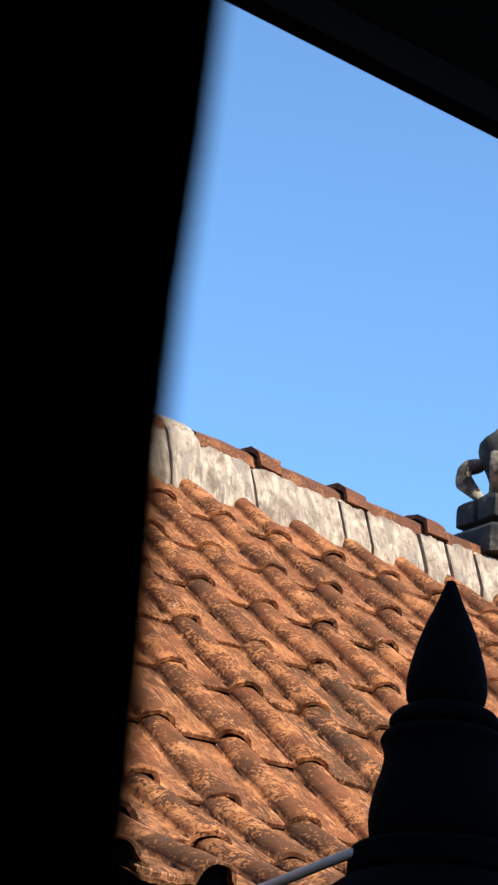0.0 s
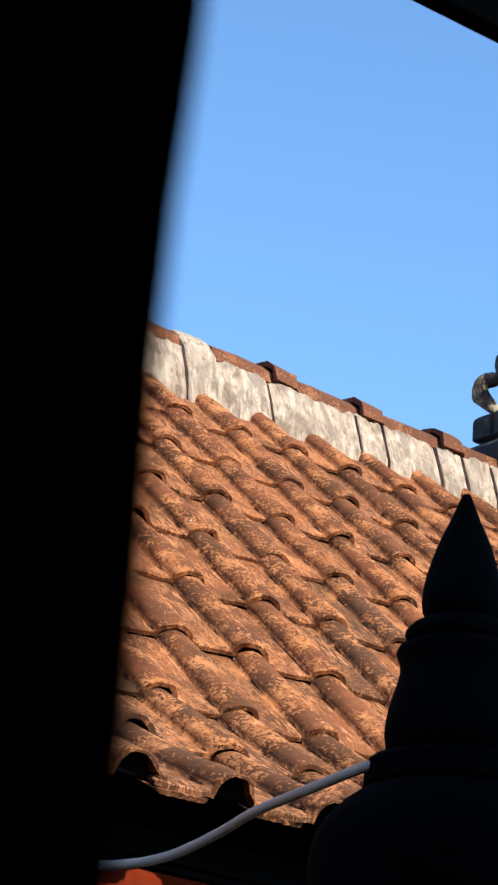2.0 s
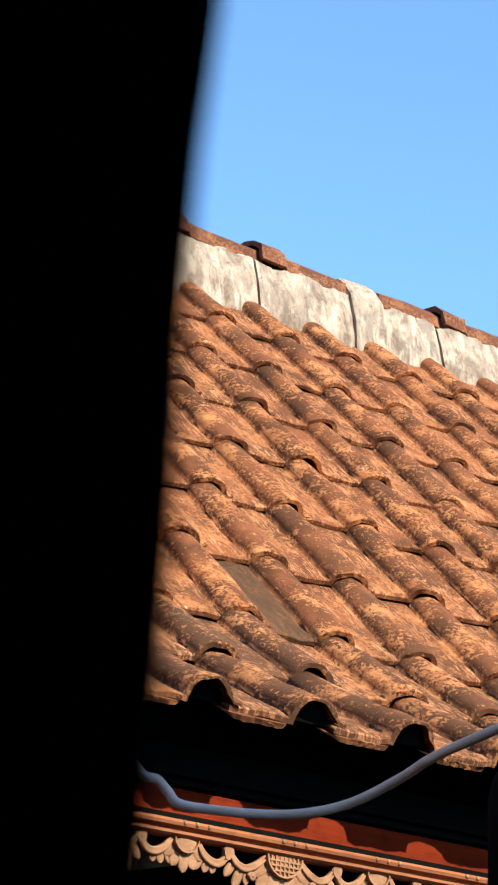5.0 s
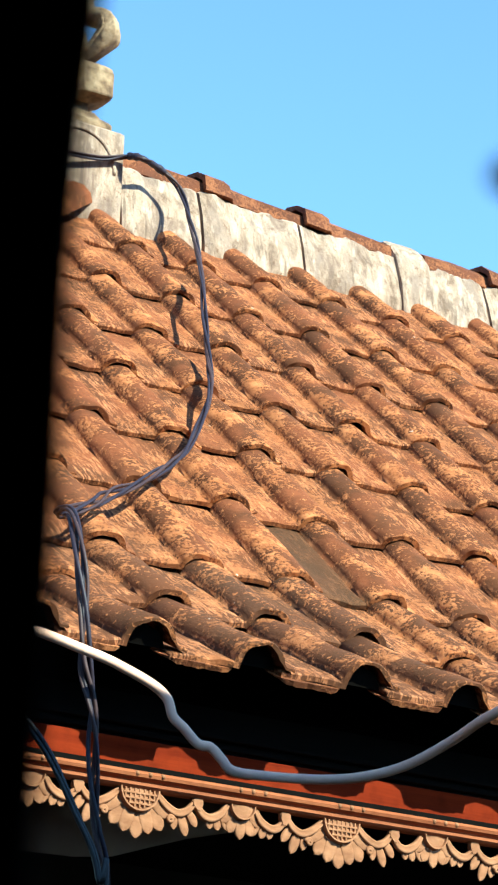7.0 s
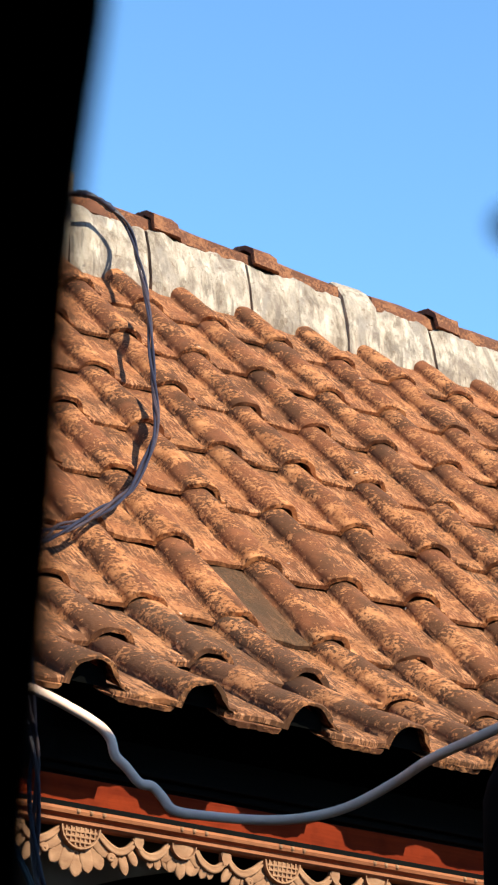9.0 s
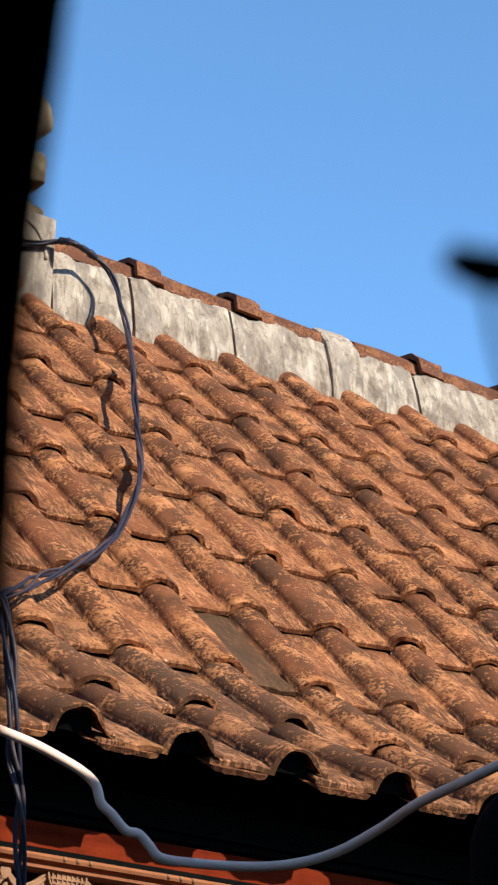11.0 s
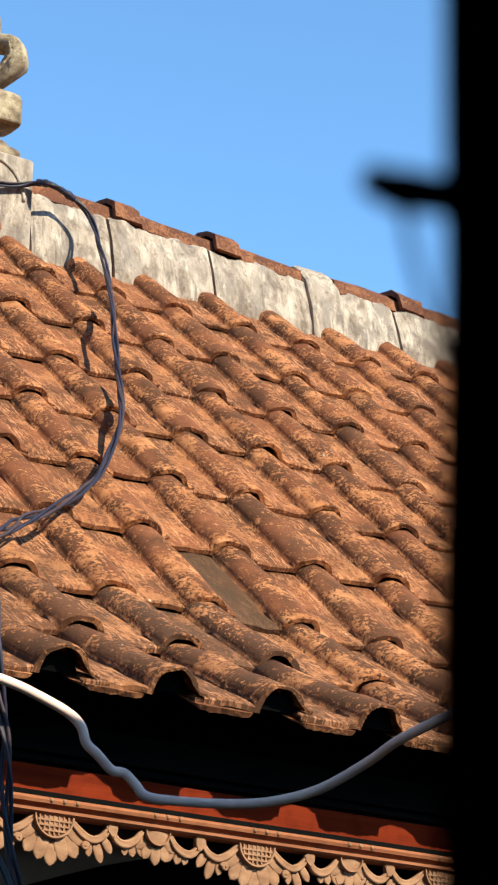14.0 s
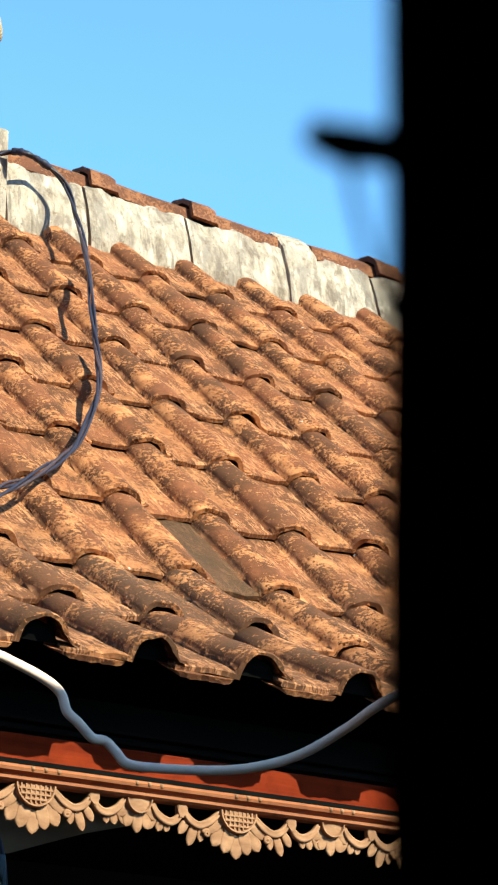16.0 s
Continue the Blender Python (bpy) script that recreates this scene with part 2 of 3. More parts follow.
def boxed(lo, hi, bevel=0.0):
    return box(bmesh.new(), lo, hi, bevel)


def grid_solid(bm, rows, closed=False, caps=True):
    """Skin a list of rings (lists of points, all alike long)."""
    vr = [[bm.verts.new(p) for p in r] for r in rows]
    n = len(rows[0])
    for a, b in zip(vr, vr[1:]):
        for k in range(n if closed else n - 1):
            bm.faces.new((a[k], a[(k + 1) % n], b[(k + 1) % n], b[k]))
    if closed and caps:
        bm.faces.new(vr[0][::-1])
        bm.faces.new(vr[-1])
    return bm


def lathe(bm, profile, centre=(0, 0), seg=40):
    rows = []
    for r, z in profile:
        rows.append([(centre[0] + r * math.cos(2 * math.pi * k / seg), centre[1] + r * math.sin(2 * math.pi * k / seg), z) for k in range(seg)])
    return grid_solid(bm, rows, closed=True)


def spline(pts, n):
    """Points along a Catmull-Rom curve."""
    P = [Vector(p) for p in pts]
    P = [2 * P[0] - P[1]] + P + [2 * P[-1] - P[-2]]
    out = []
    segs = len(P) - 3
    for k in range(n + 1):
        s = k / n * segs
        i = min(int(s), segs - 1)
        t = s - i
        a, b, c, d = P[i:i + 4]
        out.append(0.5 * ((2 * b) + (c - a) * t + (2 * a - 5 * b + 4 * c - d) * t * t + (3 * b - a - 3 * c + d) * t ** 3))
    return out


def tube(bm, path, radius, seg=10, twist=None):
    """A round tube along a path; radius a number or a function of 0..1."""
    rows = []
    n = len(path)
    up = Vector((0.3, 1, -0.6)).normalized()
    for k, p in enumerate(path):
        d = (path[min(k + 1, n - 1)] - path[max(k - 1, 0)]).normalized()
        a = d.cross(up)
        if a.length < 1e-3:
            a = d.cross(Vector((1, 0, 0)))
        a.normalize()
        b = a.cross(d).normalized()
        r = radius(k / (n - 1)) if callable(radius) else radius
        c = p
        if twist:
            ang, off = twist[0] + twist[1] * k / (n - 1), twist[2](k / (n - 1))
            c = p + (a * math.cos(ang) + b * math.sin(ang)) * off
        rows.append([c + (a * math.cos(2 * math.pi * j / seg) + b * math.sin(2 * math.pi * j / seg)) * r for j in range(seg)])
    return grid_solid(bm, rows, closed=True)


# ------------------------------------------------------------------ plan of the roof
W = 0.2                       # cover width of one tile
X0 = 2.888                    # a rib of the tiling
ROWS = [(3.27, 2.607), (3.555, 2.757)] + [(3.3186 + 0.2323 * j, 2.4977 + 0.2067 * j) for j in range(2, 11)]
RIDGE_Y, EAVE_Y = 5.50, 3.27
RIDGE_X = (2.90, 5.16)
HUMP, THICK = 0.036, 0.0110


def hip_x(y):
    s = (RIDGE_Y - 0.08 - y)
    return RIDGE_X[0] - s, RIDGE_X[1] + s


# ------------------------------------------------------------------ ground and the two buildings
part("ground", boxed((-400, -400, -0.2), (400, 400, 0.0)), EARTH, None)
tagged(bpy.data.objects["ground"], "unseen courtyard ground, kept dark to limit bounce light", "ground", kind="structure")

# unseen room added round the camera for darkness; two door leaves a finger apart
WALL_Y = 0.19
LX, RX = 0.1049, 0.1372
LEFT_Y, RIGHT_Y = 0.205, 0.170


def room():
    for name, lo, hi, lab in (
            ("wall_south", (-2.6, -2.7, 0), (2.6, -2.5, 2.9), "unseen added back wall that keeps the room dark"),
            ("wall_west", (-2.6, -2.5, 0), (-2.4, WALL_Y, 2.9), "unseen added side wall that keeps the room dark"),
            ("wall_east", (2.4, -2.5, 0), (2.6, WALL_Y, 2.9), "unseen added side wall that keeps the room dark"),
            ("wall_north_1", (-2.6, WALL_Y, 0), (-0.75, WALL_Y + 0.12, 2.9), "unseen added wall beside the doorway, keeping light out"),
            ("wall_north_2", (1.0, WALL_Y, 0), (2.6, WALL_Y + 0.12, 2.9), "unseen added wall beside the doorway, keeping light out"),
            ("wall_north_3", (-0.75, WALL_Y, 2.6), (1.0, WALL_Y + 0.12, 2.9), "unseen added wall above the doorway, keeping light out")):
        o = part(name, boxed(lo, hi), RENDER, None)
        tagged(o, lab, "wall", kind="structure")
    o = part("ceiling", boxed((-2.6, -2.7, 2.9), (2.6, WALL_Y + 0.12, 3.0)), SHADE_DARK_WOOD, None)
    tagged(o, "unseen added ceiling that keeps the room dark", "ceiling", kind="structure")


room()


def door_leaf(name, x_edge, side, y0, y1, wave, slant=0.0):
    """A tall timber leaf whose free edge is worn and slightly carved."""
    ob = thing(name, "dark carved timber door leaf standing ajar", "door", "pair of door leaves", at=(x_edge, y0, 0))
    far = x_edge + side * (0.85 if side < 0 else 0.83)
    mid = x_edge + side * 0.11
    bm = bmesh.new()
    rows = []
    n = 150
    for k in range(n + 1):
        z = 0.01 + 2.58 * k / n
        e = x_edge + wave(z)
        yb = 0.0015
        rows.append([(mid, y0, z), (e + side * yb, y0, z), (e, y0 + yb, z), (e + side * slant, y1 - yb, z), (e + side * (slant + yb), y1, z), (mid, y1, z)])
    grid_solid(bm, rows, closed=True)
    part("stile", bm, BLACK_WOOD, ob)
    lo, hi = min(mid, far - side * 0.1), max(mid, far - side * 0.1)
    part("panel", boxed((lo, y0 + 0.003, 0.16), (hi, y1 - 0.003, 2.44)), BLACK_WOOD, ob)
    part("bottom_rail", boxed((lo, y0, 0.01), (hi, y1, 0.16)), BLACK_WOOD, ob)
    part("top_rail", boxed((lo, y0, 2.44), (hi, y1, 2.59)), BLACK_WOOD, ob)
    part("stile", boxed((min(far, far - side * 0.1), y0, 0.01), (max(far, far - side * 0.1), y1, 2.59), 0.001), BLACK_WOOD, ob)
    return ob


def lean(z, low, high):
    return max(low, min(high, z - 1.7))


door_leaf("door_leaf", LX, -1, LEFT_Y, LEFT_Y + 0.02,
          lambda z: 0.0244 * lean(z, -0.1, 0.08) + 0.3416 * lean(z, -0.06, 0.08) ** 2 + 0.0004 * math.sin(z * 95))
door_leaf("door_leaf", RX, 1, RIGHT_Y, RIGHT_Y + 0.007, lambda z: 0.0226 * lean(z, -0.1, 0.1) + 0.0003 * math.sin(z * 90), 0.0105)

# eave of the near building, seen from below
NEAR_EAVE_Y, NEAR_EAVE_Z = 1.9957, 3.163


def near_roof():
    ob = thing("near_roof", "dark timber eave and roof of the near pavilion", "roof", at=(0, NEAR_EAVE_Y, NEAR_EAVE_Z))
    # Underside shade is held in the near-black timber colour.
    part("eave_board", boxed((-9, NEAR_EAVE_Y - 0.03, NEAR_EAVE_Z), (12, NEAR_EAVE_Y, NEAR_EAVE_Z + 0.078), 0.002), SHADE_DARK_WOOD, ob)
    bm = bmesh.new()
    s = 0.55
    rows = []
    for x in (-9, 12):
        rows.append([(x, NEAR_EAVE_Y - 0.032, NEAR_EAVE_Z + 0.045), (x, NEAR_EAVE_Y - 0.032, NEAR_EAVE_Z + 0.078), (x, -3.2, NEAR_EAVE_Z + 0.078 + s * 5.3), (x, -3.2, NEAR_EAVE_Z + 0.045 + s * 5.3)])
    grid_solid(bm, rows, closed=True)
    part("roof_deck", bm, SHADE_DARK_WOOD, ob)
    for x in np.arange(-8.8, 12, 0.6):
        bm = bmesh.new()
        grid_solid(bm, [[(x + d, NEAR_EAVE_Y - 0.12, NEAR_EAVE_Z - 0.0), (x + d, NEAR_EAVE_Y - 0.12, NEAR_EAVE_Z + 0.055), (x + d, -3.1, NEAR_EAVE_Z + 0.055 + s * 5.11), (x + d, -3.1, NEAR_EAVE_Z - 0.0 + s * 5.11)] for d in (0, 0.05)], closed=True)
        part("rafter", bm, SHADE_DARK_WOOD, ob)
    return ob


near_roof()


def far_building():
    # Unseen walls, added to close off the dark inside of the pavilion.
    x0, x1 = 1.2, 6.9
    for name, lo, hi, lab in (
            ("wall_back", (x0, 7.2, 0), (x1, 7.4, 2.5), "added unseen rendered rear wall of the pavilion"),
            ("wall_inner", (x0, 4.3, 0), (x1, 4.45, 2.5), "added unseen rendered inner wall of the pavilion"),
            ("wall_end_1", (x0, 4.45, 0), (x0 + 0.15, 7.2, 2.5), "added unseen rendered end wall of the pavilion"),
            ("wall_end_2", (x1 - 0.15, 4.45, 0), (x1, 7.2, 2.5), "added unseen rendered end wall of the pavilion")):
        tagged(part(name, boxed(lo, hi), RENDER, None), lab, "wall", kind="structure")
    # Soffit near black, the eave's shade put into its colour.
    o = part("soffit", boxed((0.9, 3.495, 2.44), (7.1, 7.6, 2.454)), SHADE_DARK_WOOD, None)
    tagged(o, "boarded soffit, near black for the shade under the eave", "ceiling", kind="structure")


far_building()


# Unseen side walls, added to keep sky fill off the eave and post.
def courtyard():
    for name, lo, hi in (("sky_block_wall_1", (-0.75, 0.31, 0), (-0.6, 3.6, 3.25)), ("sky_block_wall_2", (4.5, 0.31, 0), (4.65, 3.2, 2.85))):
        tagged(part(name, boxed(lo, hi), RENDER, None), "unseen added side wall that blocks sky light", "wall", kind="structure")


courtyard()

# ------------------------------------------------------------------ tiles
def tile_profile(pan_edge=-0.178):
    """Across one tile: flat pan to the left, round hump to the right, in x from the hump's crown."""
    pts = []
    for k in range(6):
        u = pan_edge + (-0.047 - pan_edge) * k / 5
        pts.append((u, 0.0015 * ((u + 0.105) / 0.05) ** 2 - 0.0005))
    for k in range(13):
        a = math.pi * k / 13
        pts.append((-0.0450 * math.cos(a) + 0.0005, max(0.0068 if k > 9 else 0.0, 0.001 + (HUMP - 0.001) * math.sin(a) ** 0.85)))
    pts += [(0.050, 0.0066), (0.061, 0.0062), (0.066, 0.0050)]     # flange lapping the next pan
    return pts


def tile_mesh(seed, length, mat, thick=THICK, drop=0.0135, name="roof_tile", ext=0.05, mouth=0.0, taper=0.07):
    rng = random.Random(seed)
    prof = tile_profile(-0.157 if mouth else -0.178)
    bm = bmesh.new()
    cuts = [0.0, 0.004, 0.03, 0.07, 0.12, 0.18, 0.25, length + ext]
    ph = [rng.uniform(0, 6.28) for _ in range(6)]

    def lift(u, v):
        return 0.0020 * math.sin(u * 38 + ph[0]) * math.cos(v * 16 + ph[1]) + 0.0013 * math.sin(u * 90 + v * 40 + ph[2]) + 0.0009 * math.sin(u * 160 - v * 75 + ph[5])
    top, bot = [], []
    for ci, v in enumerate(cuts):
        rt, rb = [], []
        k = 1.0 - taper * v / length
        for u, h in prof:
            vv = v
            if u > -0.05:      # the hump narrows towards the ridge
                h *= 1 + mouth * max(0.0, 1 - v / 0.12)
                u, h = u * k - 0.0015 * v / length, 0.001 + (h - 0.001) * k
            if ci < 2:   # uneven lower edge
                vv += 0.002 * math.sin(u * 45 + ph[3]) + 0.0015 * math.sin(u * 150 + ph[4])
            base = h - drop * v / length + lift(u, v)
            rt.append((u, vv, base - (0.0022 if ci == 0 else 0.0)))
            ub = u * 0.80 if -0.045 < u < 0.044 else u
            rb.append((ub, vv, base - thick * (1.0 if ci < 4 and not (mouth and u > -0.04) else 0.6)))
        top.append(rt)
        bot.append(rb)
    T = [[bm.verts.new(p) for p in r] for r in top]
    B = [[bm.verts.new(p) for p in r] for r in bot]
    FT, FB = [bm.verts.new(p) for p in top[0]], [bm.verts.new(p) for p in bot[0]]
    n = len(prof)
    for a in range(len(cuts) - 1):
        for k in range(n - 1):
            bm.faces.new((T[a][k], T[a][k + 1], T[a + 1][k + 1], T[a + 1][k]))
            bm.faces.new((B[a][k + 1], B[a][k], B[a + 1][k], B[a + 1][k + 1]))
        bm.faces.new((T[a][0], T[a + 1][0], B[a + 1][0], B[a][0]))
        bm.faces.new((T[a][-1], B[a][-1], B[a + 1][-1], T[a + 1][-1]))
    for k in range(n - 1):
        bm.faces.new((FT[k + 1], FT[k], FB[k], FB[k + 1]))
        bm.faces.new((T[-1][k], T[-1][k + 1], B[-1][k + 1], B[-1][k]))
    return mesh_of(bm, name, mat, True, False)


def row_frame(j):
    (y0, z0), (y1, z1) = ROWS[j], ROWS[j + 1]
    v = Vector((0, y1 - y0, z1 - z0))
    length = v.length
    v.normalize()
    n = Vector((1, 0, 0)).cross(v)
    return Vector((0, y0, z0)) - n * HUMP, v, n, length


roof = thing("tiled_roof", "old orange clay tiled roof with dark grime and pale scale", "roof", at=(4.0, 4.4, 2.6))
DARK_TILES = {(-3, 1), (-2, 1), (3, 3), (4, 4)}
GREY_PANS = {(-1, 2)}


def lay_front():
    rng = random.Random(5)
    meshes = {}
    for j in range(0, 10):
        o, v, n, length = row_frame(j)
        thick = 0.0105 if j == 0 else THICK
        ext = -0.03 if j == 9 else 0.05
        mouth = 0.2 if j == 0 else 0.0
        taper = 0.30 if j == 8 else 0.07      # the top course is half buried in the plaster
        key = (round(length, 3), thick, ext, taper, j < 2)
        if key not in meshes:
            meshes[key] = ([tile_mesh(100 + k, length, CLAY_LOW if j < 2 else CLAY, thick, ext=ext, mouth=mouth, taper=taper) for k in range(10)], [tile_mesh(200 + k, length, CLAY_DARK, thick, ext=ext, mouth=mouth, taper=taper) for k in range(3)], [tile_mesh(230 + k, length, CLAY_PAN, thick, ext=ext, mouth=mouth, taper=taper) for k in range(2)])
        lo, hi = hip_x(ROWS[j][0] + 0.1)
        for i in range(-14, 24):
            x = X0 + W * i
            if not lo + 0.02 < x < hi:
                continue
            me = rng.choice(meshes[key][1 if (i, j) in DARK_TILES else 2 if (i, j) in GREY_PANS else 0])
            t = new("roof_tile", me)
            ax = Vector((1, 0, 0))
            rot = Matrix((ax, v, n)).transposed().to_4x4()
            at = o + ax * (x + rng.uniform(-0.004, 0.004)) + v * rng.uniform(-0.009, 0.009) + n * rng.uniform(-0.0005, 0.0015)
            t.parent = roof
            t.matrix_parent_inverse = Matrix.Translation(-roof.location)
            t.matrix_basis = Matrix.Translation(at) @ rot @ pose(0, 0, 0, rng.uniform(-0.5, 0.4), rng.uniform(-1.0, 1.0), rng.uniform(-1.2, 1.2))


lay_front()


def eave_mortar():
    """Crust of mortar under each eave pan, ending in broken shards inside the arch."""
    o, v, n, length = row_frame(0)
    for i in range(-11, 23):
        rng = random.Random(300 + i)
        x = X0 + W * i
        bm = bmesh.new()
        rows = []
        tip = rng.uniform(0.010, 0.022)
        for u, th, d in ((0.045 - tip, 0.002, 0.020), (0.046, 0.006, 0.004), (0.055, 0.011, 0.002), (0.063, 0.010, 0.000), (0.072, 0.012, 0.002), (0.082, 0.010, 0.001), (0.092, 0.012, 0.003), (0.103, 0.009, 0.000), (0.113, 0.011, 0.002), (0.124, 0.010, 0.001), (0.136, 0.011, 0.003), (0.147, 0.009, 0.004), (0.154, 0.004, 0.008)):
            d += rng.uniform(-0.0016, 0.0016) - 0.009
            th = th * 0.85 + rng.uniform(-0.0005, 0.0005)
            top = -0.0105
            p0 = o + Vector((x + u, 0, 0))
            rows.append([p0 + v * d + n * top, p0 + v * (d + 0.002) + n * (top - th), p0 + v * 0.035 + n * (top - th * 0.8), p0 + v * 0.035 + n * top])
        grid_solid(bm, rows, closed=True)
        part("mortar_crust", bm, CLAY, roof)
        # added near-black plug, standing for shade under the roll, set in from its mouth
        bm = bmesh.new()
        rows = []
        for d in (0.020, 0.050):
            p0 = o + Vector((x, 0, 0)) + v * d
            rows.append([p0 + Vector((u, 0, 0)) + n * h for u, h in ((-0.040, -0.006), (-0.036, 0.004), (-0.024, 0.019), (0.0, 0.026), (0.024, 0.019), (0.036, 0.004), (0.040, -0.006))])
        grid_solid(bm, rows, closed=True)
        part("mouth_shade_plug", bm, SHADE_DARK_WOOD, roof)


eave_mortar()


def under_deck():
    """Boards under the tiles, and the hidden other slopes."""
    bm = bmesh.new()
    (xa, xb), ya, za = hip_x(EAVE_Y + 0.21), EAVE_Y + 0.21, 2.525
    rx0, rx1 = RIDGE_X
    zr = 4.24
    yb = 2 * RIDGE_Y - ya
    e = [bm.verts.new(p) for p in ((xa, ya, za), (xb, ya, za), (xb, yb, za), (xa, yb, za))]
    r = [bm.verts.new(p) for p in ((rx0, RIDGE_Y, zr), (rx1, RIDGE_Y, zr))]
    bm.faces.new((e[0], e[1], r[1], r[0]))
    bm.faces.new((e[1], e[2], r[1]))
    bm.faces.new((e[2], e[3], r[0], r[1]))
    bm.faces.new((e[3], e[0], r[0]))
    bm.faces.new(e[::-1])
    part("roof_deck", bm, SHADE_DARK_WOOD, roof)


under_deck()


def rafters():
    """Rafters that carry the tiles, tails behind the fascia; near black stands for shade."""
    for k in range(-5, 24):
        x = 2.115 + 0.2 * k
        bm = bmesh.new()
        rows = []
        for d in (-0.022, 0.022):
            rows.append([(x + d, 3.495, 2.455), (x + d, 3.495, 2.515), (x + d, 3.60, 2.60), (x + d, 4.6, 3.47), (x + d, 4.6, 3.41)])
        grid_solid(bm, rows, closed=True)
        part("rafter", bm, SHADE_DARK_WOOD, roof, "rafter coloured near black for shade")


rafters()

# ------------------------------------------------------------------ ridge
ridge = thing("roof_ridge", "whitewashed plaster ridge band capped with brown clay ridge tiles", "roof ridge", at=(4.0, RIDGE_Y, 4.3))


def settle(x):
    """The old ridge sinks towards its east end."""
    return max(-0.018, 0.020 - 0.0295 * (x - 3.22))


def plaster_block(x0, x1, seed):
    rng = random.Random(seed)
    bm = bmesh.new()
    rows = []
    n = 26
    p = [rng.uniform(0, 6) for _ in range(4)]
    for k in range(n + 1):
        x = x0 + (x1 - x0) * k / n
        ring = []
        w = 0.0025 * math.sin(x * 25 + p[0]) + 0.0015 * math.sin(x * 70 + p[1])
        e = 0.003 if k in (0, n) else 0.0
        for y, z in ((5.362, 4.20), (5.364, 4.29), (5.382, 4.36), (5.406, 4.428), (5.432, 4.446), (5.565, 4.445), (5.582, 4.425), (5.598, 4.20)):
            s = -1 if y < 5.5 else 1
            ring.append((x, y + s * (w - e), z + w + (0.0030 * math.sin(x * 41 + p[2]) + 0.0022 * math.sin(x * 113 + p[3]) + 0.0016 * math.sin(x * 290 + p[0]) if 4.42 < z and y < 5.5 else 0) + (settle(x) * 0.9 if z > 4.3 else 0)))
        rows.append(ring)
    grid_solid(bm, rows, closed=True)
    return part("plaster_block", bm, PLASTER, ridge, smooth=False)


def ridge_cap(x0, x1, seed, collar=True):
    """Half-round clay cap with a raised, open-mouthed collar at its west end."""
    rng = random.Random(seed)
    bm = bmesh.new()
    seg = 6
    stations = [(x0 - 0.012, 0.019), (x0 + 0.070, 0.015), (x0 + 0.082, 0.001), (x0 + 0.16, 0.0), (x1, -0.003)] if collar else [(x0, 0.0), ((x0 + x1) / 2, 0.001), (x1, -0.002)]
    outer, inner = [], []
    for x, up in stations:
        ro, ri = [], []
        for k in range(seg + 1):
            a = math.pi * k / seg
            r = 0.084 + up
            w = 0.002 * math.sin(5 * a + x * 40 + seed)
            ro.append((x, RIDGE_Y - (r + w) * math.cos(a), settle(x) + 4.432 + up * 0.4 + (0.068 + up * 0.6 + w) * math.sin(a) ** 0.8))
            ri.append((x, RIDGE_Y - (r - 0.013) * math.cos(a), settle(x) + 4.430 + up * 0.4 + (0.055 + up * 0.6) * math.sin(a) ** 0.8))
        outer.append(ro)
        inner.append(ri)
    rings = [o + i[::-1] for o, i in zip(outer, inner)]
    grid_solid(bm, rings, closed=True)
    bmesh.ops.triangulate(bm, faces=[f for f in bm.faces if len(f.verts) > 4])
    return part("ridge_tile", bm, CLAY_RIDGE, ridge)


def build_ridge():
    joints = [2.94, 3.190, 3.510, 3.840, 4.140, 4.465, 4.570, 4.785, 4.895, 5.010, 5.20]
    for k, (a, b) in enumerate(zip(joints, joints[1:])):
        plaster_block(a + 0.0060, b - 0.0060, 40 + k)
    xs = [(2.93, 3.224, False), (3.224, 3.545, True), (3.545, 3.832, True), (3.946, 4.175, False), (4.175, 4.505, True), (4.505, 4.825, True), (4.825, 5.16, True)]
    for k, (a, b, c) in enumerate(xs):
        ridge_cap(a, b, k + 1, c)
    # plaster saddle over the ridge
    bm = bmesh.new()
    rows = []
    for x, o in ((3.833, 0.002), (3.841, 0.005), (3.931, 0.005), (3.945, 0.001)):
        ring = []
        for y, z in ((5.358, 4.22), (5.372, 4.34), (5.404, 4.43), (5.44, 4.475), (5.47, 4.497), (5.53, 4.497), (5.56, 4.475), (5.588, 4.43), (5.598, 4.22)):
            s = -1 if y < 5.5 else 1
            ring.append((x, y + s * o, z + (o if z > 4.4 else 0)))
        rows.append(ring)
    grid_solid(bm, rows, closed=True)
    part("plaster_saddle", bm, PLASTER, ridge, "smooth pale plaster patch over the ridge")


build_ridge()


def hip_ridge(x_top, sx):
    ob = thing("hip_ridge", "brown clay hip ridge running down to the eave corner", "roof ridge", "hips of the roof", at=(x_top, RIDGE_Y, 4.3))
    a = Vector((x_top, RIDGE_Y - 0.02, 4.37))
    b = Vector((x_top + sx * 2.1, RIDGE_Y - 2.12, 2.62))
    n = 8
    for k in range(n):
        p, q = a.lerp(b, k / n), a.lerp(b, (k + 1) / n + 0.02)
        bm = bmesh.new()
        side = (q - p).cross(Vector((0, 0, 1))).normalized()
        up = side.cross(q - p).normalized()
        rows = []
        for c, r in ((p, 0.06), (q, 0.07)):
            rows.append([c + side * r * math.cos(math.pi * t / 8) + up * r * math.sin(math.pi * t / 8) for t in range(9)])
        grid_solid(bm, rows, closed=True)
        part("hip_tile", bm, CLAY, ob)


hip_ridge(2.88, -1)
hip_ridge(5.18, 1)


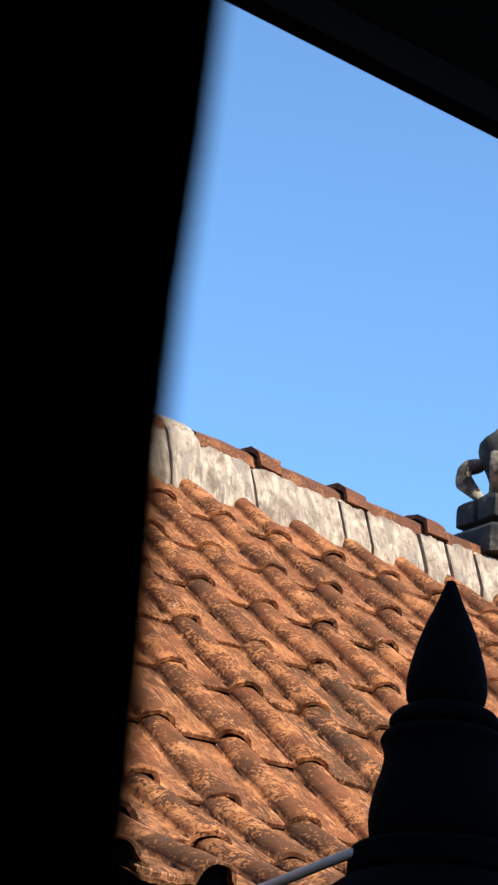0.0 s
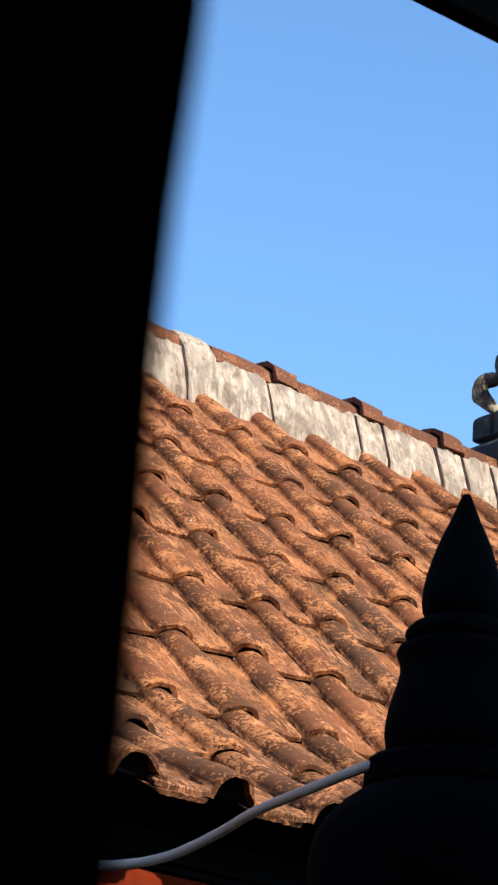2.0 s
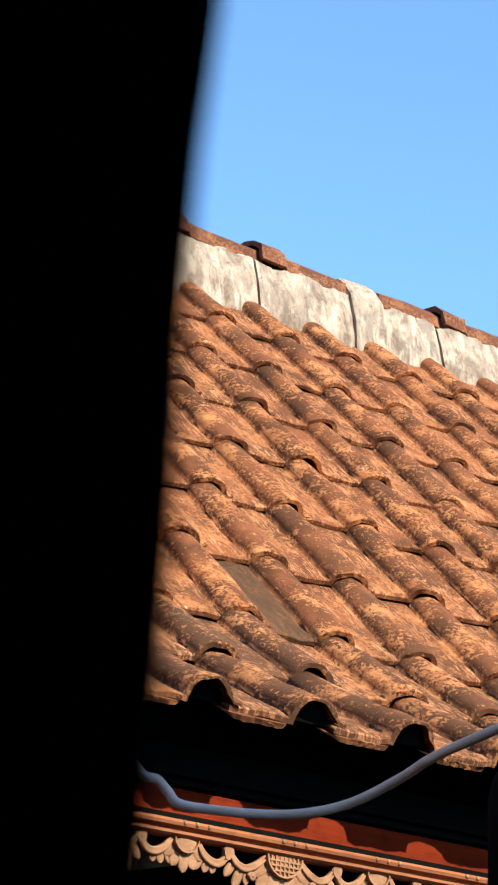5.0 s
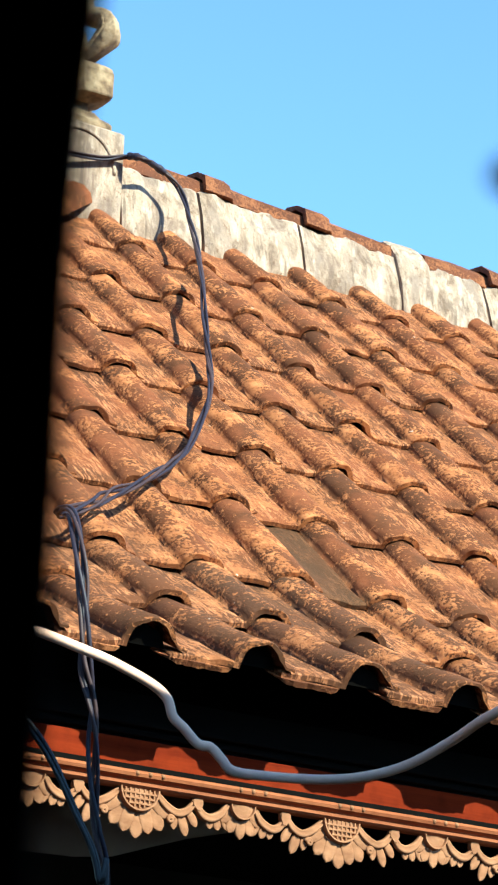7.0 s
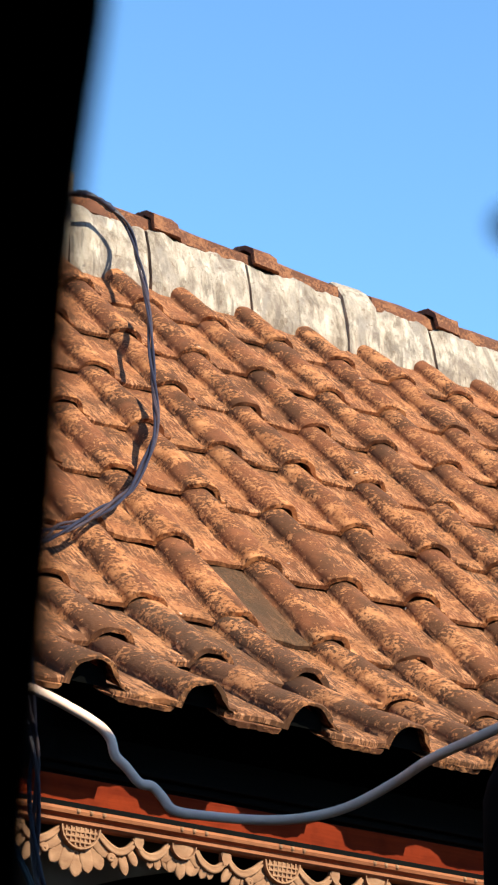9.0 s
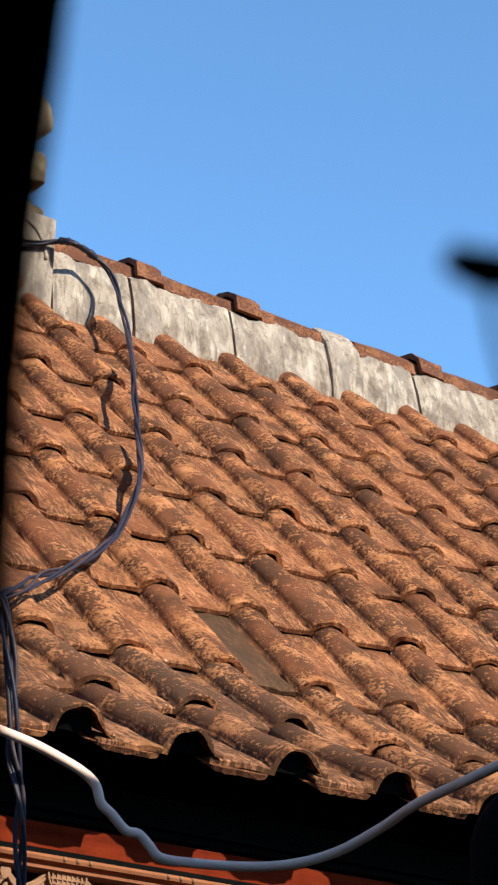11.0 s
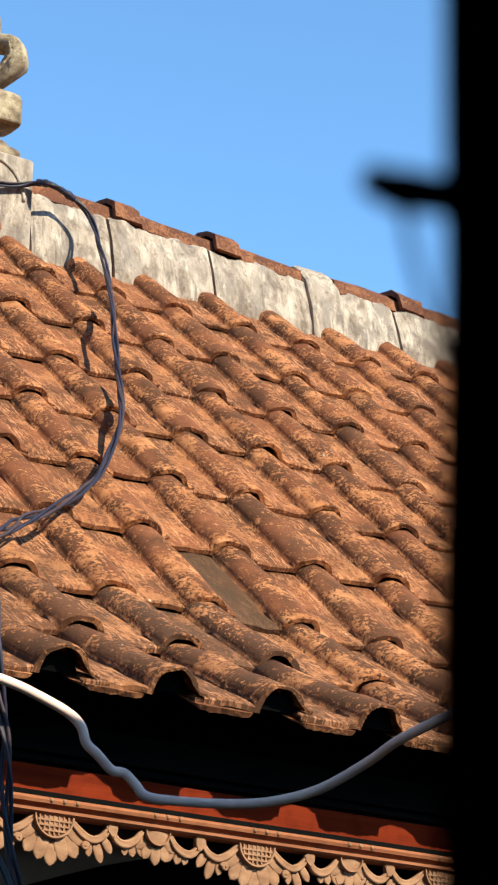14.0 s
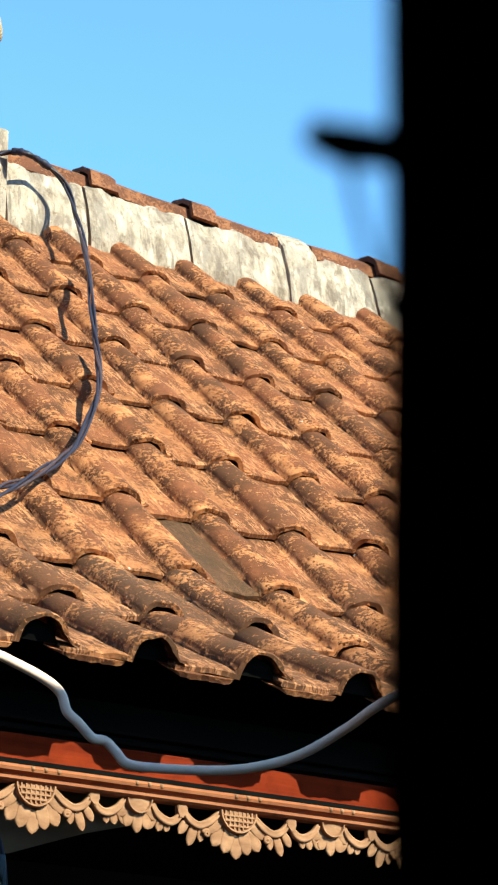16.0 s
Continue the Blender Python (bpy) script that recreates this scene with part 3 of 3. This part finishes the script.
# ------------------------------------------------------------------ finials
def ridge_finial(x, y, top, size, pedestal, mat, leaf_mat):
    """top is the upper face of the lobed slab, from whose corners four leaves curl out and meet the bulb again."""
    ob = thing("ridge_finial", "carved weathered stone finial with curling leaves on the ridge end", "finial", "ridge finials", at=(x, y, top))

    def square(levels, cut):
        """Stacked square rings; cut: how far the corners are left sharp."""
        rows = []
        for h, zz in levels:
            ring = []
            for k in range(4):
                for f in (-cut, cut):
                    a = math.pi / 2 * k
                    ring.append((x + h * math.cos(a) - h * f * math.sin(a), y + h * math.sin(a) + h * f * math.cos(a), zz))
            rows.append(ring)
        return grid_solid(bmesh.new(), rows, closed=True)

    def lobed(levels):
        """A square slab with a groove down the middle of each side."""
        rows = []
        for h, zz, deep in levels:
            ring = []
            for k in range(4):
                a = math.pi / 2 * k
                for f, r in ((-0.94, 0.97), (-0.80, 1.0), (-0.40, 1.0), (-0.12, 0.96), (0.0, 1.0 - deep), (0.12, 0.96), (0.40, 1.0), (0.80, 1.0), (0.94, 0.97)):
                    ring.append((x + h * r * math.cos(a) - h * f * math.sin(a), y + h * r * math.sin(a) + h * f * math.cos(a), zz))
            rows.append(ring)
        return grid_solid(bmesh.new(), rows, closed=True)
    s = size
    if pedestal:
        ped = part("pedestal", square([(0.128, top - 0.47), (0.128, top - 0.201), (0.123, top - 0.195), (0.110, top - 0.193)], 0.985), PLASTER, ob, "stained whitewashed plaster pedestal")
        arch = [Vector((x + 0.103 * math.cos(math.pi * k / 24), y - 0.128, top - 0.319 + 0.103 * math.sin(math.pi * k / 24))) for k in range(25)]
        part("arch_moulding", tube(bmesh.new(), arch, 0.0055, 8), PLASTER, ped, smooth=True)
        part("stepped_base", square([(0.105, top - 0.196), (0.104, top - 0.170), (0.098, top - 0.163), (0.082, top - 0.150), (0.070, top - 0.132), (0.056, top - 0.126), (0.053, top - 0.100)], 0.94), mat, ob)
    else:
        part("stepped_base", square([(0.125, top - 0.21), (0.120, top - 0.125), (0.104, top - 0.108), (0.075, top - 0.098), (0.060, top - 0.085)], 0.86), mat, ob)
    part("slab", lobed([(0.058 * s, top - 0.100 * s, 0.05), (0.103 * s, top - 0.090 * s, 0.14), (0.105 * s, top - 0.086 * s, 0.18), (0.105 * s, top - 0.022 * s, 0.22), (0.101 * s, top - 0.008 * s, 0.26), (0.094 * s, top - 0.001 * s, 0.30), (0.074 * s, top, 0.34)]), mat, ob)
    body = [(0.05, -0.01), (0.066, 0.004), (0.068, 0.016), (0.054, 0.026), (0.030, 0.048), (0.028, 0.085), (0.042, 0.125), (0.064, 0.165), (0.072, 0.205), (0.069, 0.235), (0.052, 0.258), (0.030, 0.276), (0.014, 0.292), (0.003, 0.306)]
    part("bulb", lathe(bmesh.new(), [(r * s, top + h * s) for r, h in body], (x, y), 28), mat, ob, smooth=True)
    prof = [(0.044, 0.026), (0.046, 0.002), (0.081, 0.022), (0.115, 0.048), (0.145, 0.070), (0.150, 0.082), (0.150, 0.104), (0.143, 0.137), (0.126, 0.160), (0.105, 0.172), (0.077, 0.178), (0.050, 0.176), (0.048, 0.142), (0.062, 0.134), (0.092, 0.128), (0.096, 0.110), (0.080, 0.082), (0.060, 0.056)]
    for k in range(4):
        a = math.pi / 4 + math.pi / 2 * k
        d, e = Vector((math.cos(a), math.sin(a), 0)), Vector((-math.sin(a), math.cos(a), 0))
        c = Vector((x, y, top))
        rows = []
        for off, grow in ((-0.025, 0.80), (-0.020, 0.94), (-0.010, 1.0), (-0.003, 0.955), (0.003, 0.955), (0.010, 1.0), (0.020, 0.94), (0.025, 0.80)):
            rows.append([c + s * (d * (0.085 + (pr - 0.085) * (0.45 + 0.55 * grow)) + e * off * (0.25 + 0.75 * min(1, pr / 0.12)) + Vector((0, 0, 0.10 + (ph - 0.10) * (0.5 + 0.5 * grow)))) for pr, ph in prof])
        leaf = part("leaf_scroll", grid_solid(bmesh.new(), rows, closed=True), leaf_mat, ob, smooth=True)
        # beaded vein down the flank of the leaf
        for side in (-1, 1):
            vein = spline([c + s * (d * pr + e * side * off + Vector((0, 0, ph))) for pr, ph, off in ((0.062, 0.050, 0.014), (0.090, 0.082, 0.019), (0.110, 0.112, 0.022), (0.104, 0.146, 0.020))], 20)
            part("vein", tube(bmesh.new(), vein, lambda u: s * (0.0045 + 0.0018 * math.sin(u * 38)), 8), leaf_mat, leaf, smooth=True)
    return ob


ridge_finial(2.815, 5.50, 4.728, 1.0, True, STONE, STONE)
ridge_finial(5.185, 5.50, 4.646, 0.87, False, STONE_DARK, STONE_PALE)

# ------------------------------------------------------------------ eave fascia
FY = 3.45


def fascia():
    ob = thing("eave_fascia", "red timber fascia with orange moulding and carved pale fringe", "fascia", at=(3.0, FY, 2.4))
    x0, x1 = 0.9, 5.2
    part("red_board", boxed((x0, FY, 2.3967), (x1, FY + 0.025, 2.4707), 0.002), RED_WOOD, ob, "red-stained timber board")
    part("dark_fillet", boxed((x0, FY - 0.010, 2.4182), (x1, FY - 0.0005, 2.4287), 0.002), SHADE_DARK_WOOD, ob, "near-black fillet")
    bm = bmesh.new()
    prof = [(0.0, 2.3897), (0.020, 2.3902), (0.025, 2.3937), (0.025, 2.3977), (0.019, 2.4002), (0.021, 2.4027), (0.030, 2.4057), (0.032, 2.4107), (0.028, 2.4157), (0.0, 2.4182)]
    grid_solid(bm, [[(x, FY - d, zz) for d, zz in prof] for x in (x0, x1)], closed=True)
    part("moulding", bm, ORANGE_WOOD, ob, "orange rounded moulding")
    # stepped cornice under the tiles; black strips, backing and lining stand for shade
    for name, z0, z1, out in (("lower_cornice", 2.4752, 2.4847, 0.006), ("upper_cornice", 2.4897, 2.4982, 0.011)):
        part(name, boxed((x0, FY - out, z0), (x1, FY + 0.020, z1), 0.003), SHADE_DARK_WOOD, ob, "thin cornice strip, near black for shade")
    part("cornice_back", boxed((x0, FY + 0.004, 2.4712), (x1, FY + 0.024, 2.5047), 0.001), SHADE_DARK_WOOD, ob, "added backing board, near black for shade")
    part("eave_lining", boxed((x0, FY + 0.012, 2.5052), (x1, FY + 0.030, 2.5447), 0.001), SHADE_DARK_WOOD, ob, "added lining board, near black for shade")
    return ob


FASCIA = fascia()


def petal(bm, base, ang, length, width, y, depth):
    """One rounded leaf lobe hanging from base, ridged down its middle."""
    d = Vector((math.sin(ang), 0, -math.cos(ang)))
    s = Vector((math.cos(ang), 0, math.sin(ang)))
    rows = []
    for t, w in ((0.0, 0.72), (0.3, 0.95), (0.55, 1.0), (0.78, 0.86), (0.92, 0.56), (1.0, 0.12)):
        c = base + d * length * t
        h = width * w / 2
        bulge = depth * (0.55 + 0.45 * math.sin(math.pi * min(1, t + 0.15)))
        rows.append([c - s * h + Vector((0, y, 0)), c - s * h * 0.62 + Vector((0, y - bulge, 0)), c + Vector((0, y - bulge * 0.45, 0)), c + s * h * 0.62 + Vector((0, y - bulge, 0)), c + s * h + Vector((0, y, 0)), c + Vector((0, y + 0.006, 0))])
    grid_solid(bm, rows, closed=True)


def disc_mesh(r):
    """Half rosette with a raised rim."""
    bm = bmesh.new()
    rows = []
    for f, d in ((1.0, -0.004), (1.0, 0.007), (0.97, 0.011), (0.90, 0.011), (0.85, 0.006), (0.45, 0.008), (0.02, 0.009)):
        rows.append([Vector((r * f * math.cos(math.pi + math.pi * k / 18), -d, r * f * math.sin(math.pi + math.pi * k / 18))) for k in range(19)])
    grid_solid(bm, rows)
    return mesh_of(bm, "carved_fan", TAN_WOOD)


def petal_mesh(base, ang, length, width, depth=0.003):
    bm = bmesh.new()
    petal(bm, base, ang, length, width, 0.0, depth)
    return mesh_of(bm, "petal", TAN_WOOD, True)


def ribbon_mesh(pts):
    """A flat carved band with two ridges along it; pts: x, z and width along its middle."""
    bm = bmesh.new()
    line = spline([(x, w, z) for x, z, w in pts], 20)
    rows = []
    for k, p in enumerate(line):
        d = line[min(k + 1, 20)] - line[max(k - 1, 0)]
        d = Vector((d.x, 0, d.z)).normalized()
        side = Vector((-d.z, 0, d.x))
        c, w = Vector((p.x, 0, p.z)), p.y
        rows.append([c + side * w * f + Vector((0, h, 0)) for f, h in ((-0.5, 0.001), (-0.44, -0.0050), (-0.22, -0.0068), (-0.02, -0.0036), (0.18, -0.0068), (0.42, -0.0054), (0.5, 0.001), (0.0, 0.005))])
    grid_solid(bm, rows, closed=True)
    return mesh_of(bm, "leaf_band", TAN_WOOD, True)


def piece(name, me, parent, at=None):
    o = new(name, me)
    o.parent = parent
    if at is not None:
        o.matrix_parent_inverse = Matrix.Translation(-parent.location)
        o.matrix_basis = Matrix.Translation(at)
    return o


def fringe():
    """Carved fringe: wide latticed fans and narrow plain fans by turns, with leaf bands that swing between them over small knots."""
    rng = random.Random(9)
    pitch, start, swing = 0.1886, 1.971, 0.1065
    discs = {True: disc_mesh(0.036), False: disc_mesh(0.0235)}
    petals = {}
    for big in (True, False):
        r, n = (0.036, 7) if big else (0.0235, 5)
        petals[big] = []
        for k in range(n):
            a = (k / (n - 1) - 0.5) * (2.35 if big else 2.1)
            base = Vector((r * 0.80 * math.sin(a), 0, -r * 0.80 * math.cos(a)))
            long = (0.041, 0.045, 0.043, 0.047, 0.042, 0.046, 0.040)[k] if big else (0.028, 0.030, 0.034, 0.031, 0.028)[k]
            petals[big].append(petal_mesh(base, a * 0.74, long, 0.0290 if big else 0.0220, 0.0036 if k % 2 == 0 else 0.0022))
    ribs = []
    for k in range(-3, 4):
        h = math.sqrt((0.036 * 0.86) ** 2 - (k * 0.0085) ** 2)
        ribs.append(mesh_of(boxed((k * 0.0085 - 0.0014, -0.0100, -h), (k * 0.0085 + 0.0014, -0.004, 0), 0.0005), "lattice_rib", TAN_WOOD))
    for k in (1, 2, 3):
        h = math.sqrt((0.036 * 0.86) ** 2 - (k * 0.0080) ** 2)
        ribs.append(mesh_of(boxed((-h, -0.0104, -k * 0.0080 - 0.0015), (h, -0.004, -k * 0.0080 + 0.0015), 0.0005), "lattice_rib", TAN_WOOD))
    wings = {}
    for s in (-1, 1):
        me = [("leaf_band", ribbon_mesh([(s * x, z, w) for x, z, w in ((-0.073, -0.004, 0.010), (-0.056, -0.019, 0.013), (-0.036, -0.028, 0.014), (-0.018, -0.023, 0.013), (-0.005, -0.009, 0.010))])),
              ("leaf_band", ribbon_mesh([(s * x, z, w) for x, z, w in ((0.002, -0.015, 0.010), (0.013, -0.026, 0.014), (0.028, -0.028, 0.015), (0.045, -0.019, 0.013), (0.056, -0.004, 0.009))]))]
        for x, z, ang, long, wide in ((-0.041, -0.026, 0.10, 0.028, 0.017), (-0.028, -0.029, 0.36, 0.035, 0.019), (-0.014, -0.022, 0.62, 0.028, 0.017),
                                      (0.024, -0.028, 0.20, 0.017, 0.015), (0.036, -0.025, 0.30, 0.021, 0.017), (0.047, -0.017, 0.48, 0.030, 0.018)):
            me.append(("petal", petal_mesh(Vector((s * x, 0.001, z)), s * ang, long, wide, 0.0030)))
        curl = [Vector((s * (-0.047 + 0.0062 * (1 - t / 26) * math.cos(0.45 * t)), -0.003 - 0.0001 * t, -0.040 + 0.0062 * (1 - t / 26) * math.sin(0.45 * t))) for t in range(24)]
        me.append(("curl", mesh_of(tube(bmesh.new(), curl, lambda u: 0.0036 - 0.001 * u, 8), "curl", TAN_WOOD, True)))
        bm = bmesh.new()
        grid_solid(bm, [[(s * x, y, z) for x, z in ((-0.008, 0.001), (0.010, 0.001), (0.009, -0.010), (0.006, -0.022), (-0.002, -0.021), (-0.006, -0.012), (-0.011, -0.008))] for y in (0.003, -0.0075)], closed=True)
        bmesh.ops.bevel(bm, geom=bm.edges[:], offset=0.0016, segments=2, affect="EDGES")
        wings[s] = (mesh_of(bm, "carved_knot", TAN_WOOD), me)
    # Beads paler than their moulding, sunlight on the bumps put into the colour.
    bead = mesh_of(lathe(bmesh.new(), [(0.001, 0.0036), (0.003, 0.003), (0.0042, 0.0), (0.003, -0.003), (0.001, -0.0036)], (0, 0), 10), "bead", TAN_WOOD, True)
    for k in range(-6, 17):
        big = k % 2 == 0
        x = start + pitch * k
        z = 2.3902 + rng.uniform(-0.001, 0.001)
        fan = piece("carved_fan", discs[big], FASCIA, (x, FY - 0.010, z))
        for me in petals[big]:
            piece("petal", me, fan)
        if big:
            for me in ribs:
                piece("lattice_rib", me, fan)
            for s in (-1, 1):
                knot = piece("carved_knot", wings[s][0], FASCIA, (x + s * swing, FY - 0.010, z + rng.uniform(-0.001, 0.001)))
                for name, me in wings[s][1]:
                    piece(name, me, knot)
        for d in (-0.023, 0.0, 0.023):
            piece("bead", bead, FASCIA, (x + d + 0.01, FY - 0.0300, 2.4112))


fringe()


def under_sheet():
    """A dim sagging sheet stretched beneath the eave, behind the fringe."""
    bm = bmesh.new()
    rows = []
    for k in range(17):
        x = 1.2 + 1.10 * k / 16
        low = 2.306 - 0.02 * (2.0 - x) if x < 2.0 else 2.306 + 0.306 * (x - 2.0) + 0.03 * math.sin(13 * (x - 2.0)) * (x - 2.0)
        rows.append([(x, 3.600, min(low, 2.446)), (x, 3.605, 2.45), (x, 3.61, 2.45), (x, 3.606, min(low, 2.446))])
    grid_solid(bm, rows, closed=True)
    o = part("hanging_sheet", bm, CLOTH, None, smooth=True)
    tagged(o, "dim grey-brown sheet sagging behind the carved fringe", "sheet")


under_sheet()


# ------------------------------------------------------------------ post finial by the eave
def newel():
    cx, cy = 2.204, 2.45
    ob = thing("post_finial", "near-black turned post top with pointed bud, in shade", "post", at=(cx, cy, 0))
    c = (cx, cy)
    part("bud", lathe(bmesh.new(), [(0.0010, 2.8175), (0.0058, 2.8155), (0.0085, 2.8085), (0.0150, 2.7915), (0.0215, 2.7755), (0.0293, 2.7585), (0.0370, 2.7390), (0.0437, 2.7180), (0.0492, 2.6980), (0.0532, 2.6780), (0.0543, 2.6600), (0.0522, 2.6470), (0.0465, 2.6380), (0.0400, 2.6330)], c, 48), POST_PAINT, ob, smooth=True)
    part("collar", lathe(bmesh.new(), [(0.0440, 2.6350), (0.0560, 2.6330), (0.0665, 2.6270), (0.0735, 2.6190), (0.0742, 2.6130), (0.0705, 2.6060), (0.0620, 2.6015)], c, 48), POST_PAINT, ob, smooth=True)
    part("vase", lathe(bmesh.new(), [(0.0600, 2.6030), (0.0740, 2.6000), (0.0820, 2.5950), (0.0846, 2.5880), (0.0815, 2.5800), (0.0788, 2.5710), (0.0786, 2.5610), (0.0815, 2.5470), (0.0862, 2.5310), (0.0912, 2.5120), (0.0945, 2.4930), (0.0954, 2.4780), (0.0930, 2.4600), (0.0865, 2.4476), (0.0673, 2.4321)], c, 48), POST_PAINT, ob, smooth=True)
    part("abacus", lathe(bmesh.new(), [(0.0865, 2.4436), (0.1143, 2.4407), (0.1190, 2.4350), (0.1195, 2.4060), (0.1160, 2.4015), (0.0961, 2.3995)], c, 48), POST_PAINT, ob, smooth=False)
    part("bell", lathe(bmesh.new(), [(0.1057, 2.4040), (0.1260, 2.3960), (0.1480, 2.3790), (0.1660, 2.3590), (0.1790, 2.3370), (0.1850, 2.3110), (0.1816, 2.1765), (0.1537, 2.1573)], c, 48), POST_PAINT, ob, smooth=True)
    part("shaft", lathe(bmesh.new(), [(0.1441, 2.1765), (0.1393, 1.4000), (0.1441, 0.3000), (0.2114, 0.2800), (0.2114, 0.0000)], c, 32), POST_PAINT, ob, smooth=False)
    return ob


newel()

# ------------------------------------------------------------------ conduit and cables
def conduit():
    pts = [(1.40, 3.20, 2.545), (1.55, 3.10, 2.515), (1.663, 3.05, 2.479), (1.716, 3.05, 2.466), (1.765, 3.05, 2.449), (1.788, 3.05, 2.433), (1.798, 3.05, 2.410), (1.816, 3.05, 2.397), (1.840, 3.05, 2.378), (1.861, 3.05, 2.376), (1.877, 3.045, 2.361), (1.892, 3.04, 2.346), (1.936, 3.035, 2.3445), (2.011, 3.005, 2.345), (2.056, 2.96, 2.348), (2.098, 2.91, 2.363), (2.119, 2.83, 2.389), (2.098, 2.728, 2.3995), (2.077, 2.58, 2.407), (2.096, 2.50, 2.426), (2.14, 2.47, 2.441)]
    ob = thing("conduit", "sagging white plastic cable conduit tied to the post", "conduit", at=(1.40, 3.20, 2.545))
    part("pipe", tube(bmesh.new(), spline(pts, 200), 0.0070, 16), PVC, ob, smooth=True)
    return ob


conduit()


def cable_loop():
    """Twisted service cables that run from the ridge end over the tiles and down past the eave."""
    pts = [(2.62, 5.30, 4.39), (2.853, 5.355, 4.433), (2.938, 5.345, 4.458), (2.965, 5.31, 4.445), (3.028, 5.33, 4.441), (3.074, 5.32, 4.406), (3.084, 5.29, 4.354), (3.049, 5.198, 4.257), (2.992, 5.069, 4.135), (2.922, 4.928, 4.009), (2.834, 4.76, 3.86), (2.76, 4.618, 3.728), (2.717, 4.531, 3.637), (2.682, 4.463, 3.556), (2.653, 4.409, 3.495), (2.579, 4.299, 3.396), (2.496, 4.189, 3.299), (2.41, 4.084, 3.205), (2.343, 4.022, 3.15), (2.269, 3.955, 3.098), (2.182, 3.882, 3.039), (2.099, 3.813, 2.984), (2.037, 3.759, 2.943), (1.93, 3.665, 2.882), (1.80, 3.42, 2.80), (1.70, 3.20, 2.72), (1.672, 3.12, 2.64), (1.675, 3.10, 2.56), (1.682, 3.10, 2.476), (1.694, 3.10, 2.422), (1.701, 3.10, 2.368), (1.708, 3.10, 2.305), (1.718, 3.10, 2.244), (1.731, 3.10, 2.178), (1.74, 3.10, 2.0), (1.74, 3.12, 1.2), (1.74, 3.12, 0.02)]
    path = spline(pts, 360)
    ob = thing("service_cables", "twisted grey and dark blue cables looped over the roof tiles", "cable", at=pts[0])
    for k, (mat, r, lab) in enumerate(((RUBBER, 0.0034, "grey-violet cable"), (RUBBER_BLUE, 0.0034, "dark blue cable"), (RUBBER, 0.0028, "grey-violet cable"), (RUBBER_BLUE, 0.0030, "dark blue cable"))):
        part("strand", tube(bmesh.new(), path, r, 8, (k * 1.6 + 0.4 * (k == 2), 46.0 + 9.0 * (k == 2), lambda u, k=k: 0.0052 - 0.001 * (k == 3) + (0.0075 * math.exp(-((u - 0.60) / 0.07) ** 2) + 0.004 * math.exp(-((u - 0.78) / 0.08) ** 2)) * (0.6 + 0.4 * math.sin(k * 2.1 + u * 30)))), mat, ob, lab, True)
    # loose strands beside the drop
    for k, dx in enumerate((-0.045, -0.03)):
        q = spline([(1.62 + dx, 3.16, 2.43), (1.655 + dx * 0.6, 3.12, 2.36), (1.69 + dx * 0.3, 3.10, 2.27), (1.715 + 0.004 * k, 3.09, 2.18), (1.73, 3.09, 2.0), (1.735, 3.1, 0.02)], 60)
        part("strand", tube(bmesh.new(), q, 0.0034, 8), RUBBER_BLACK, ob, "black cable", True)
    # tape wound round the bundle where it leaves the ridge end
    part("tape_sleeve", tube(bmesh.new(), path[int(2 * len(path) / 36):int(4.4 * len(path) / 36)], lambda u: 0.0085 + 0.0016 * math.sin(u * 9) + 0.0012 * math.sin(u * 31), 12), RUBBER_BLUE, ob, "dark blue tape sleeve", True)


cable_loop()


def latch():
    """Small iron hook on the edge of the door leaf, with a thin wire hanging from it."""
    y = RIGHT_Y + 0.005
    ob = thing("door_latch", "blackened iron latch hook fixed to the door edge", "latch", at=(RX, y, 1.705))
    q = spline([(RX + 0.008, y, 1.7049), (RX + 0.0018, y, 1.7046), (RX - 0.0012, y, 1.7041), (RX - 0.0038, y, 1.7040), (RX - 0.0058, y, 1.7042)], 24)
    part("hook", tube(bmesh.new(), q, lambda t: 0.0016 + 0.0006 * math.sin(math.pi * min(1, t * 1.1)), 10), IRON, ob, smooth=True)
    q = spline([(RX - 0.002, y, 1.7039), (RX - 0.0012, y, 1.6998), (RX + 0.0003, y, 1.6945), (RX + 0.0025, y, 1.6885), (RX + 0.0055, y, 1.6855)], 24)
    part("wire", tube(bmesh.new(), q, 0.0005, 8), IRON, ob, smooth=True)


latch()
